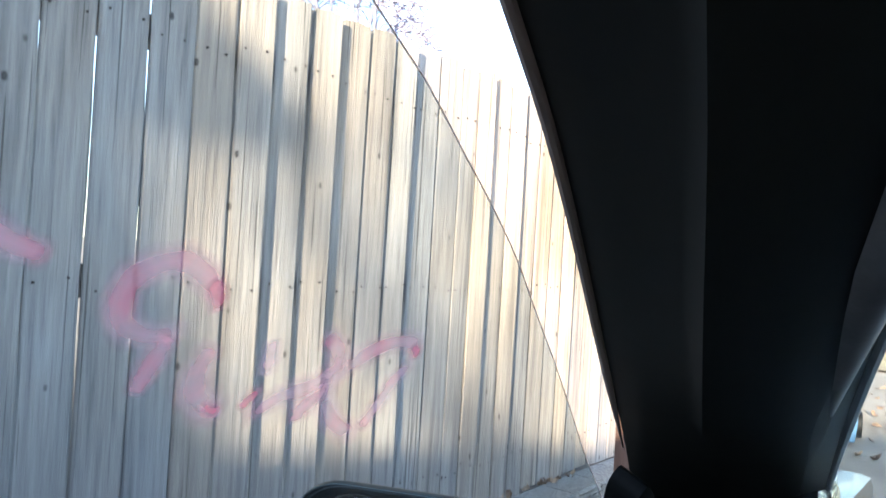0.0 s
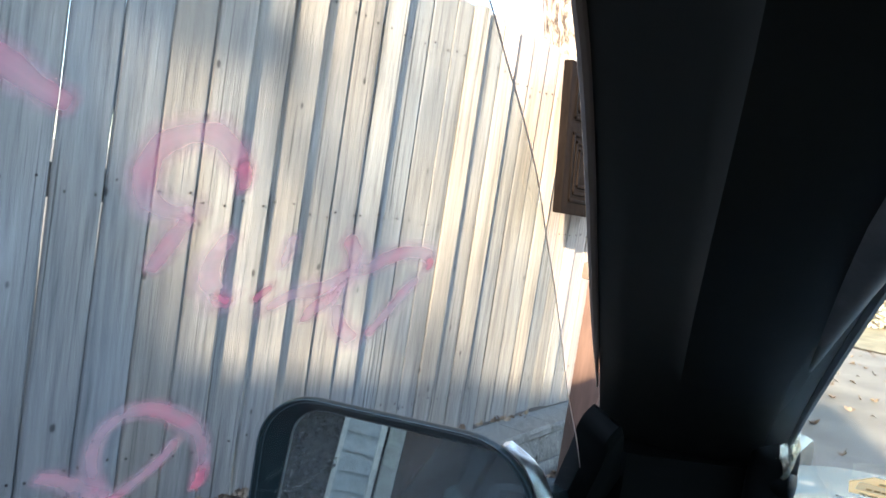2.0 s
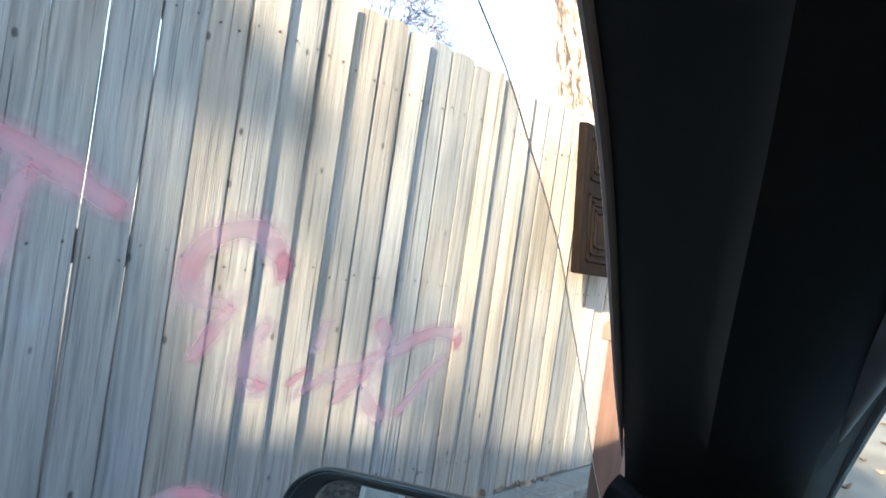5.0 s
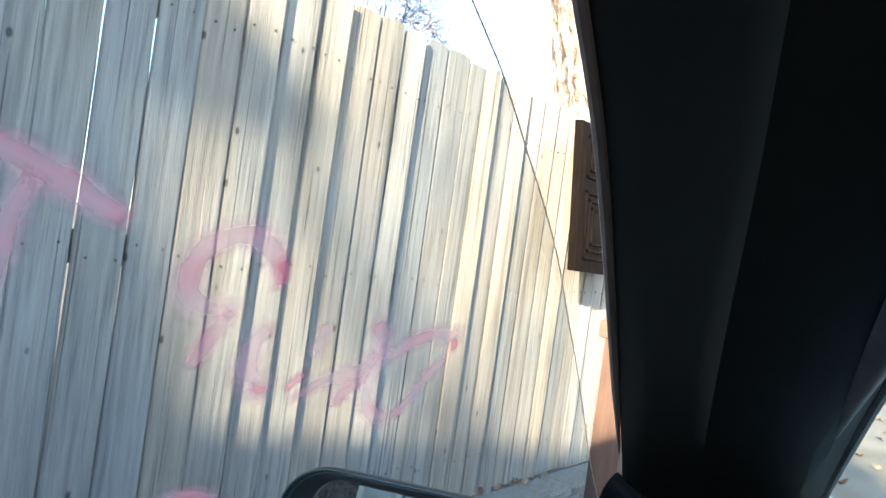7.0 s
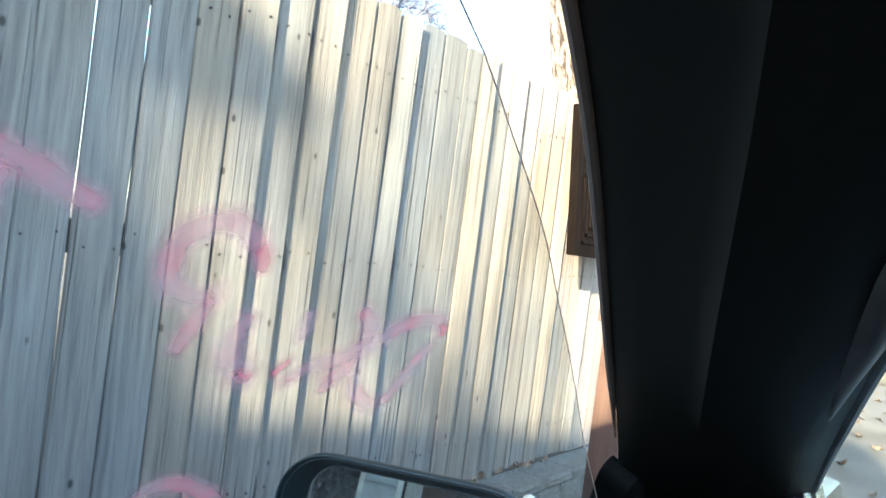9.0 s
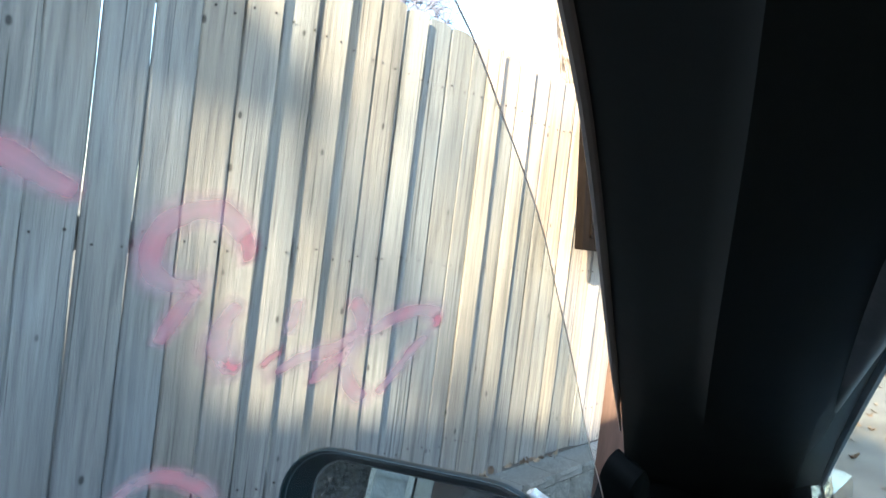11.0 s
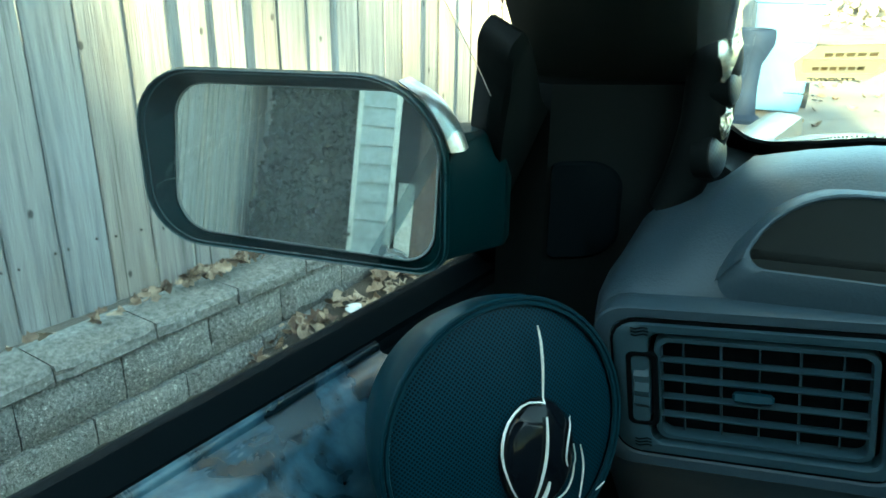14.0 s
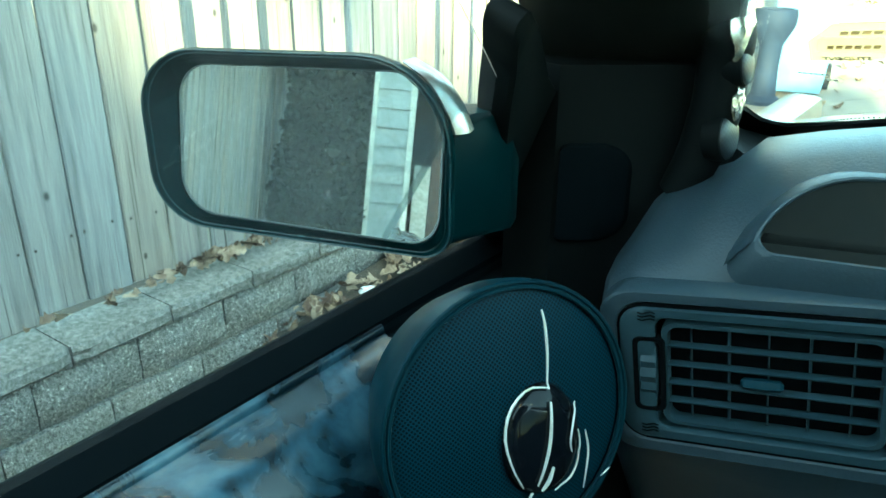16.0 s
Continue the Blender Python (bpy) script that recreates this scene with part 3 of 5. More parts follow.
cols = [[bm.verts.new(p) for p in r] for r in (rings[0], rings[1], rings[3], rings[2])]
for i in range(len(line) - 1):
    for j in range(4):
        k = (j + 1) % 4
        bm.faces.new((cols[j][i], cols[j][i + 1], cols[k][i + 1], cols[k][i]))
bm.faces.new([c[0] for c in cols])
bm.faces.new([c[-1] for c in cols])
bmesh.ops.recalc_face_normals(bm, faces=bm.faces)
window = cpart("side_window", bm, M_GLASS, "dusty door glass with pink paint marks", smoothed=False)
window.visible_shadow = False
bm = bmesh.new()
tube(bm, [on_glass(p.y, p.z, 0.0004) for p in line], 0.00032, 8)
cpart("glass_rim", bm, M_RIMGLASS, "dull brownish ground edge of the glass", window)

# pillar and door frame
LEFT = [(-0.95, 1.79), (-0.75, 1.715), (-0.65, 1.663), (-0.56, 1.6146), (-0.51, 1.5868), (-0.46, 1.556), (-0.41, 1.5238), (-0.36, 1.4911), (-0.31, 1.4586), (-0.26, 1.4263), (-0.21, 1.3941), (-0.16, 1.3613), (-0.11, 1.3269), (-0.05, 1.286), (0.02, 1.235)]
RIGHT = [(2.03, -0.85), (1.998, -0.70), (1.960, -0.60), (1.922, -0.50), (1.904, -0.45), (1.8861, -0.40), (1.8687, -0.35), (1.8521, -0.30), (1.8362, -0.25), (1.821, -0.20), (1.8064, -0.15), (1.7926, -0.10), (1.7794, -0.05), (1.767, 0.0), (1.758, 0.06)]
N_RING = 36
L3 = glide([(1.687 + 0.5 * (z - 1.46), y, z) for y, z in LEFT], N_RING)
R3 = glide([(x, y, 1.30 - 0.65 * y) for x, y in RIGHT], N_RING)
rings = []
for i, (a, b) in enumerate(zip(L3, R3)):
    w = b - a
    inn = Vector((0.55, -0.80, -0.25)).normalized() * max(0.15, min(1, (N_RING - i) / 12))
    rings.append([a + Vector((0.004, 0.03, 0.012)), a, a + w * 0.12 + inn * 0.010, a + w * 0.30 + inn * 0.013, a + w * 0.35 + inn * 0.027, a + w * 0.6 + inn * 0.026, a + w * 0.85 + inn * 0.014, b, b - inn * 0.02, a + w * 0.5 - inn * 0.05])
bm = bmesh.new()
loft(bm, rings)
cpart("windshield_pillar", bm, M_PILLAR, "black plastic pillar trim")
bm = bmesh.new()
tube(bm, [p + Vector((-0.0015, -0.002, 0.0)) for p in L3[:28]], 0.0032, 8, [1.0] * 22 + [0.9, 0.8, 0.7, 0.55, 0.4, 0.2])
cpart("weather_strip", bm, M_STRIP, "brownish rubber edge of the door frame")
# added round band; its pale colour stands for light on the pillar edge
bm = bmesh.new()
edge = []
for i, (a, b) in enumerate(zip(L3, R3)):
    edge.append(a.lerp(b, 0.89) + Vector((0.55, -0.80, -0.25)).normalized() * 0.004 * max(0.15, min(1, (N_RING - i) / 12)))
tube(bm, edge[3:25], 0.016, 16, [1.0] * 12 + [1 - 0.088 * k for k in range(1, 11)])
cpart("pillar_beading", bm, M_EDGESHEEN, "grey band with the pillar edge's sheen in its colour")
bm = bmesh.new()
tube(bm, [p + Vector((0.0, 0.001, 0.0)) for p in R3[4:]], 0.0042, 8, [1.0] * 20 + [1 - 0.06 * k for k in range(1, N_RING - 23)])
cpart("windshield_seal", bm, M_SEALSHEEN, "grey windshield seal with sheen in its colour")

# windshield, header, roof, rest of the cabin
WZ = lambda y: 1.2864 - 0.55 * y
bm = bmesh.new()
rows = [(0.16, 0.0), (0.0, 0.18), (-0.12, 0.31), (-0.3, 0.51), (-0.5, 0.735), (-0.74, 1.0)]
ring = []
for y, k in rows:
    z = WZ(y) + 0.16 * max(0, -y - 0.12)
    ring.append([(1.70 + 0.24 * k, y, z), (3.06 - 0.26 * k, y, z), (3.06 - 0.26 * k, y + 0.003, z + 0.006), (1.70 + 0.24 * k, y + 0.003, z + 0.006)])
loft(bm, ring)
shield = cpart("windshield", bm, M_SHIELD, "laminated windshield with a yellow permit sticker", smoothed=False)
shield.visible_shadow = False
bm = bmesh.new()
rings = []
for y, z, inset in ((-0.70, 1.68, 0.45), (-0.95, 1.745, 0.12), (-1.5, 1.775, 0.0), (-2.2, 1.79, 0.0), (-2.9, 1.78, 0.0)):
    xs = [2.37 + (x - 2.37) * (1 - inset) for x in (1.83, 1.90, 2.1, 2.37, 2.64, 2.84, 2.91)]
    ring = [(x, y, z - 0.10 * ((x - 2.37) / 0.54) ** 4) for x in xs]
    rings.append(ring + [(x, y, p[2] + 0.035) for x, p in zip(xs[::-1], ring[::-1])])
loft(bm, rings)
cpart("roof", bm, M_HEAD, "cloth headliner under the roof")
bm = bmesh.new()
box(bm, (3.13, -2.6, 0.35), (3.22, 0.9, 1.10), 0.02)
box(bm, (1.90, -2.75, 0.35), (3.22, -2.65, 1.12), 0.02)
box(bm, (1.88, -2.6, 0.30), (3.22, 0.9, 0.36), 0.02)
for x0, x1 in ((1.84, 1.98), (3.22, 2.91)):
    loft(bm, [[(x0, -2.35, 1.1), (x0 + 0.04, -2.35, 1.1), (x0 + 0.04, -2.75, 1.1), (x0, -2.75, 1.1)], [(x1, -2.0, 1.68), (x1 + 0.04, -2.0, 1.68), (x1 + 0.04, -2.15, 1.68), (x1, -2.15, 1.68)]])
    loft(bm, [[(x0, -1.45, 1.1), (x0 + 0.04, -1.45, 1.1), (x0 + 0.04, -1.57, 1.1), (x0, -1.57, 1.1)], [(x1, -1.4, 1.70), (x1 + 0.04, -1.4, 1.70), (x1 + 0.04, -1.5, 1.70), (x1, -1.5, 1.70)]])
loft(bm, [[(3.2, 0.06, 1.16), (3.24, 0.0, 1.16), (3.15, 0.15, 1.2), (3.05, 0.14, 1.2)], [(2.9, -0.72, 1.68), (2.92, -0.72, 1.68), (2.9, -0.6, 1.68), (2.8, -0.68, 1.68)]])
cpart("cabin_shell", bm, M_BLACK, "black cabin sides and pillars")
# unseen wide panel added to keep the sun off the dashboard
bm = bmesh.new()
loft(bm, [[(3.2, -1.85, 1.09), (3.2, -2.74, 1.09), (2.89, -2.64, 1.68), (2.89, -1.75, 1.72)], [(3.23, -1.85, 1.09), (3.23, -2.74, 1.09), (2.92, -2.64, 1.68), (2.92, -1.75, 1.72)]])
cpart("rear_pillar", bm, M_BLACK, "")
for nm, ring in (("passenger_window", [(3.19, 0.0, 1.09), (3.19, -1.47, 1.09), (2.90, -1.42, 1.70), (2.90, -0.75, 1.67)]), ("rear_window", [(3.19, -1.55, 1.09), (3.19, -2.4, 1.09), (2.90, -2.05, 1.69), (2.90, -1.48, 1.71)]), ("rear_door_window", [(1.85, -1.58, 1.09), (1.86, -2.4, 1.09), (2.0, -2.05, 1.69), (1.99, -1.48, 1.71)]), ("back_window", [(1.90, -2.72, 1.11), (3.14, -2.72, 1.11), (2.86, -2.62, 1.65), (1.98, -2.62, 1.65)])):
    bm = bmesh.new()
    loft(bm, [ring, [(x + 0.003, y + 0.003, z) for x, y, z in ring]])
    pane = cpart(nm, bm, M_FOOT if nm == "rear_door_window" else M_CLEAR, "dark tinted car window" if nm == "rear_door_window" else "tinted car window", smoothed=False)
for x in (2.02, 2.72):
    bm = bmesh.new()
    box(bm, (x - 0.24, -1.45, 0.45), (x + 0.24, -0.95, 0.62), 0.05)
    box(bm, (x - 0.23, -1.62, 0.58), (x + 0.23, -1.46, 1.22), 0.05)
    box(bm, (x - 0.12, -1.66, 1.25), (x + 0.12, -1.56, 1.42), 0.04)
    cpart("front_seat", bm, M_HEAD, "dark grey cloth seat")
bm = bmesh.new()
rings = []
for y, z in ((0.22, 1.20), (0.6, 1.17), (1.1, 1.10), (1.45, 1.0), (1.5, 0.85)):
    rings.append([(x, y, z - 0.10 * abs((x - 2.37) / 0.85) ** 3) for x in (1.53, 1.7, 2.0, 2.37, 2.74, 3.04, 3.21)])
loft(bm, rings, closed=False)
cpart("hood", bm, M_CAR, "dark green hood")
bm = bmesh.new()
box(bm, (1.50, 0.12, 0.32), (1.60, 1.5, 1.02), 0.03)
cpart("fender", bm, M_CAR, "dark green fender")
bm = bmesh.new()
box(bm, (3.14, 0.12, 0.32), (3.24, 1.5, 1.02), 0.03)
cpart("fender", bm, M_CAR, "dark green fender")
bm = bmesh.new()
rings = []
for y, z, k in ((-0.72, 1.722, 0.55), (-0.95, 1.787, 0.88), (-1.5, 1.817, 1.0), (-2.2, 1.832, 1.0), (-2.9, 1.822, 1.0)):
    rings.append([(2.37 + (x - 2.37) * k, y, z - 0.10 * (k * (x - 2.37) / 0.54) ** 4) for x in (1.81, 1.90, 2.1, 2.37, 2.64, 2.84, 2.93)])
rings = [r + [(x, y, z + 0.012) for x, y, z in r[::-1]] for r in rings]
loft(bm, rings)
cpart("roof_skin", bm, M_CAR, "dark green roof panel")
bm = bmesh.new()
loft(bm, [[(1.88, y, 0.40), (1.86, y, 0.75), (1.88, y, top - 0.03), (1.96, y, top), (3.02, y, top), (3.16, y, top - 0.03), (3.22, y, 0.75), (3.16, y, 0.40)] for y, top in ((-2.78, 1.12), (-3.2, 1.11), (-3.52, 1.06), (-3.60, 0.95))])
cpart("trunk", bm, M_CAR, "dark green trunk")
for x, s in ((1.84, 1), (3.24, -1)):
    for y0, y1 in ((-2.74, -1.47), (-1.44, 0.10)):
        if s < 0 or y0 < -2:
            bm = bmesh.new()
            loft(bm, [[(x + s * 0.06, y, 1.06), (x, y, 0.98), (x - s * 0.03, y, 0.72), (x + s * 0.02, y, 0.40), (x + s * 0.07, y, 0.40), (x + s * 0.07, y, 1.06)] for y in (y0, (y0 + y1) / 2, y1)])
            cpart("door_skin", bm, M_CAR, "dark green door outside")
for x, y in ((1.62, 0.85), (3.12, 0.85), (1.95, -1.95), (3.12, -1.95)):
    bm = bmesh.new()
    loft(bm, [[(x + dx, y + r * math.cos(2 * math.pi * k / 28), GROUND_Z + 0.31 + r * math.sin(2 * math.pi * k / 28)) for k in range(28)] for dx, r in ((-0.1, 0.2), (-0.1, 0.29), (-0.07, 0.31), (0.07, 0.31), (0.1, 0.29), (0.1, 0.2))])
    cpart("tyre", bm, M_RUBBER, "black rubber tyre")

def blend(o, k, c):
    return [(c[0] + (u - c[0]) * k, c[1] + (v - c[1]) * k) for u, v in o]


LATE_EYE = Vector((1.948, -0.694, 1.403))


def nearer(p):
    """Shrinks the mirror and its corner cover to 0.93 about the camera's late eye point."""
    return LATE_EYE + (Vector(p) - LATE_EYE) * 0.93


# door: belt, outer skin, inner panel
bm = bmesh.new()
prof = [(1.535, 1.085), (1.545, 1.108), (1.554, 1.113), (1.563, 1.110), (1.572, 1.104), (1.580, 1.099), (1.583, 1.06), (1.55, 1.05)]
loft(bm, [[(x + dx, y, z - dz) for x, z in prof] for y, dx, dz in ((-1.45, 0.06, 0.035), (-1.05, 0.028, 0.016), (-0.78, 0.006, 0.004), (-0.6, 0, 0), (0.08, 0, 0))])
cpart("belt_moulding", bm, M_RUBBER, "black window-sill moulding")
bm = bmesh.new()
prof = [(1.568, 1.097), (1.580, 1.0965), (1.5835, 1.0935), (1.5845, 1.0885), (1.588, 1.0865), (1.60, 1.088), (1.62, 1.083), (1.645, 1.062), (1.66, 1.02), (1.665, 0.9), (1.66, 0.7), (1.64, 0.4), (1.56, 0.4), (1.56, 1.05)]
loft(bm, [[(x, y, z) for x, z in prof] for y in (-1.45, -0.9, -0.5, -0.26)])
cpart("door_panel", bm, M_VINYL, "dark worn door panel with bluish sheen in its colour")
bm = bmesh.new()
loft(bm, [[(x, y, z - 0.003) for x, z in prof] for y in (-0.26, -0.1, 0.1)])
cpart("door_corner", bm, M_RUBBER, "black front corner of the door panel")
bm = bmesh.new()
loft(bm, [[(1.47, y, 1.02), (1.505, y, 1.045), (1.50, y, 0.38), (1.44, y, 0.7)] for y in (-1.45, 0.12)])
cpart("door_skin", bm, M_CAR, "dark green door outside")
bm = bmesh.new()
out = [(p.y, p.z) for p in glide([(0, -0.10, 1.30), (0, -0.165, 1.352), (0, -0.183, 1.352), (0, -0.184, 1.338), (0, -0.166, 1.312), (0, -0.146, 1.276), (0, -0.120, 1.235), (0, -0.092, 1.19), (0, -0.04, 1.115), (0, -0.005, 1.06)], 30)] + [(0.08, 1.06), (0.08, 1.20)]
SAIL = Vector((-0.029, 0, 0))
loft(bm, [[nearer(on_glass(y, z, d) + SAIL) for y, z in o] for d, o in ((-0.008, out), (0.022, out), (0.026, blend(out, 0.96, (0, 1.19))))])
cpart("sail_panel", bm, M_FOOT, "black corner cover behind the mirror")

# side mirror
MU = Vector((0.9397, 0.342, 0)).normalized()
MN = Vector((0.342, -0.9397, 0)).normalized()
MO = Vector((1.48, -0.248, 0))


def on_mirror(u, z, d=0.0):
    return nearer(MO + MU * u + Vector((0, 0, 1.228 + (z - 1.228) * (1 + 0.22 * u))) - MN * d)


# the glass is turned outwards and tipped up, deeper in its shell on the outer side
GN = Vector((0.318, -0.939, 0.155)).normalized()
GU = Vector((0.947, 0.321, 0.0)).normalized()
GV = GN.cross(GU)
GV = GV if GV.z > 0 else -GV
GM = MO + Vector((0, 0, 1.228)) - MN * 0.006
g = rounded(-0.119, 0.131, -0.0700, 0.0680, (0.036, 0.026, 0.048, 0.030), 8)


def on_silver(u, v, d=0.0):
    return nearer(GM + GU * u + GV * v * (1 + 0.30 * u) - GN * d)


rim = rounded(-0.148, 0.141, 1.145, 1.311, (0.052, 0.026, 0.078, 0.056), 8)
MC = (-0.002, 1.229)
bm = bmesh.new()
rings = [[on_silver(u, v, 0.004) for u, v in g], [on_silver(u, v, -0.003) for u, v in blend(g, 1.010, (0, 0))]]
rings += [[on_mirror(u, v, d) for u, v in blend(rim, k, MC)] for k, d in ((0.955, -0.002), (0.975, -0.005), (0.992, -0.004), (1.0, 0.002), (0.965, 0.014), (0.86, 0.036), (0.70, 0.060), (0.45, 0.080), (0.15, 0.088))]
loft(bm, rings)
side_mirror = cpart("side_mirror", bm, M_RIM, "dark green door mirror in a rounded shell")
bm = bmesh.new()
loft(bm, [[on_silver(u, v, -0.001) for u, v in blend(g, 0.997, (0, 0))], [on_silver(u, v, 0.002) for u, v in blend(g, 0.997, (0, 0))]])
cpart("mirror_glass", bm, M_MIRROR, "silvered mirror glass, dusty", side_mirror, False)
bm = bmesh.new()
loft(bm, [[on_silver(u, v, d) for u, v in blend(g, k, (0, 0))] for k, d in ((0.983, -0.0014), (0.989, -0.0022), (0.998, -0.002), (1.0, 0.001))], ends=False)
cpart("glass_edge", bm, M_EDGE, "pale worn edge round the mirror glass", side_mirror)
# two thin tubes painting the highlights along the rim
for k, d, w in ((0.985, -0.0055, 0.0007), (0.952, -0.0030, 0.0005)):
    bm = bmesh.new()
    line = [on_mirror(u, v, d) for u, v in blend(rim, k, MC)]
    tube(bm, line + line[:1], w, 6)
    cpart("rim_bead", bm, M_RIMGLINT, "", side_mirror)
# neck to the door, with a bright worn cap on its shoulder
bm = bmesh.new()
neck = []
for u, top, low, near, far in ((0.10, 1.262, 1.152, 0.012, 0.06), (0.130, 1.260, 1.150, 0.014, 0.075), (0.150, 1.258, 1.149, 0.045, 0.095), (0.172, 1.258, 1.145, 0.085, 0.12)):
    neck.append([on_mirror(u, top - 0.006, near), on_mirror(u, top, near + 0.008), on_mirror(u, top, far), on_mirror(u, low, far), on_mirror(u, low, near + 0.006), on_mirror(u, low + 0.006, near)])
loft(bm, neck)
cpart("mirror_neck", bm, M_RIM, "", side_mirror)
bm = bmesh.new()
inner = glide([on_mirror(0.096, 1.305, 0.002), on_mirror(0.117, 1.289, 0.002), on_mirror(0.130, 1.268, 0.002), on_mirror(0.137, 1.250, 0.004)], 14)
outer = glide([on_mirror(0.101, 1.306, 0.007), on_mirror(0.125, 1.292, 0.009), on_mirror(0.141, 1.273, 0.010), on_mirror(0.151, 1.251, 0.010)], 14)
loft(bm, [[a, a.lerp(b, 0.3) - MN * -0.003, a.lerp(b, 0.7) - MN * -0.003, b, b - MN * 0.012, a - MN * 0.012] for a, b in zip(inner, outer)])
cpart("shoulder_cap", bm, M_SHOULDER, "bright metal cap on the mirror shoulder", side_mirror)

# dashboard
bm = bmesh.new()
prof = [(0.13, 1.19, 1), (0.05, 1.235, 1), (-0.02, 1.25, 1), (-0.08, 1.24, 1), (-0.125, 1.215, 0.9), (-0.158, 1.182, 0.5), (-0.176, 1.15, 0.2), (-0.18, 1.12, 0), (-0.172, 1.03, 0), (-0.135, 0.97, 0), (-0.06, 0.85, 0), (0.05, 0.60, 0), (0.13, 0.60, 0)]
rings = []
for x, rise, turn, back in ((1.715, -0.085, -0.012, 0.10), (1.728, -0.060, -0.012, 0.03), (1.742, -0.050, -0.012, 0.008), (1.765, -0.040, -0.011, 0.0), (1.784, -0.030, -0.008, 0.0), (1.807, -0.006, -0.004, 0.0), (1.85, 0.006, 0.004, 0.0), (1.891, 0.015, 0.010, 0.0), (1.95, 0.020, 0.022, 0.0), (2.1, 0.024, 0.03, 0.0), (2.5, 0.02, 0.03, 0.0), (3.1, 0.0, 0.03, 0.0)):
    rings.append([(x, y + (turn + 0.014 if z < 1.19 else turn * 0.3) + back, z + rise * k) for y, z, k in prof])
loft(bm, rings)
dash = cpart("dashboard", bm, M_DASH, "slate-blue grained plastic dashboard")

# air vent: origin at its upper left corner, A to the right, B down, out towards the cabin
VO, VA, VB = Vector((1.7985, -0.1895, 1.1355)), Vector((0.135, 0.030, 0.017)), Vector((0.010, 0.005, -0.0785))
VN = VB.cross(VA).normalized()
if VN.y > 0:
    VN = -VN


def on_vent(u, v, d=0.0):
    return VO + VA * u + VB * v + VN * d


def vent_ring(bm, inner, outer, d0, d1, r_in, r_out, lip=0.0015):
    """A rounded frame between two outlines; sizes in shares of the opening."""
    def line(o, r, d):
        pts = rounded(o[0] * 0.139, o[2] * 0.139, o[1] * 0.087, o[3] * 0.087, (r,) * 4, 5)
        return [on_vent(a / 0.139, b / 0.087, d) for a, b in pts]
    a, b = line(inner, r_in, d0), line(inner, r_in, d1 - lip)
    c = [p.lerp(q, 0.12) for p, q in zip(line(inner, r_in, d1), line(outer, r_out, d1))]
    e = [p.lerp(q, 0.88) for p, q in zip(line(inner, r_in, d1), line(outer, r_out, d1))]
    f, h = line(outer, r_out, d1 - lip), line(outer, r_out, d0)
    loft(bm, [a, b, c, e, f, h], ends=False)


vent = cpart("air_vent", (lambda bm: (vent_ring(bm, (-0.065, -0.105, 1.065, 1.105), (-0.25, -0.20, 1.16, 1.22), -0.012, 0.006, 0.010, 0.018), bm)[-1])(bmesh.new()), M_VENT, "slate-blue dashboard air vent with louvres")
# near-black ring: the groove's shade is put into its colour
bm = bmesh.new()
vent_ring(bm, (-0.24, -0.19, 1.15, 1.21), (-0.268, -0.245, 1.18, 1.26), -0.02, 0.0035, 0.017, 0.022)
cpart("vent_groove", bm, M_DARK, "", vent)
bm = bmesh.new()
vent_ring(bm, (-0.268, -0.245, 1.18, 1.26), (-0.36, -0.36, 1.26, 1.40), -0.02, 0.0045, 0.022, 0.026)
cpart("vent_surround", bm, M_DASH, "", vent)
# flat near-black plate over the uncut dash, in place of deep shade
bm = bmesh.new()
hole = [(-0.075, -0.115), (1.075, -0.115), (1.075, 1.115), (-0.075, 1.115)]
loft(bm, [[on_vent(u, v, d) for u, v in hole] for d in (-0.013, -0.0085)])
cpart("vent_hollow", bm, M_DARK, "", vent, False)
bm = bmesh.new()
vent_ring(bm, (0.0, -0.005, 1.0, 1.005), (-0.035, -0.055, 1.035, 1.055), -0.010, 0.0035, 0.008, 0.010)
cpart("vent_frame", bm, M_VENT, "", vent)
for k in range(4):
    v = 0.20 + 0.20 * k
    bm = bmesh.new()
    loft(bm, [[on_vent(u, v + a, d) for a, d in ((-0.008, -0.005), (-0.017, 0.001), (-0.010, 0.0035), (0.008, 0.003), (0.012, 0.0), (0.006, -0.005))] for u in (-0.01, 0.25, 0.5, 0.75, 1.01)])
    cpart("louvre", bm, M_VENT, "", vent)
for k, u in enumerate((0.11, 0.30, 0.49, 0.685, 0.88)):
    bm = bmesh.new()
    w = 0.006 if k % 2 == 0 else 0.010
    loft(bm, [[on_vent(u - w * 0.8, v, -0.012), on_vent(u - w * 0.6, v, -0.004), on_vent(u + w * 0.6, v, -0.004), on_vent(u + w * 0.8, v, -0.012)] for v in (0.0, 0.5, 1.0)])
    cpart("vane", bm, M_VENT, "", vent)
bm = bmesh.new()
loft(bm, [[on_vent(u, 0.50 + 0.055 * math.sin(t) * s, 0.004 + 0.006 * math.cos(t) * s) for t in [math.pi * i / 5 * 2 for i in range(5)]] for u, s in ((0.36, 0.4), (0.375, 0.9), (0.46, 1.0), (0.55, 0.9), (0.565, 0.4))])
cpart("louvre_tab", bm, M_POD, "", vent)
# near-black frame drawn for the shade around the thumb wheel
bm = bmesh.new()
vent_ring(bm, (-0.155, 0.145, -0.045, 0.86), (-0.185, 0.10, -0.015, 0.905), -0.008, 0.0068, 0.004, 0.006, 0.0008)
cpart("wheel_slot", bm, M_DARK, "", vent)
bm = bmesh.new()
rings = []
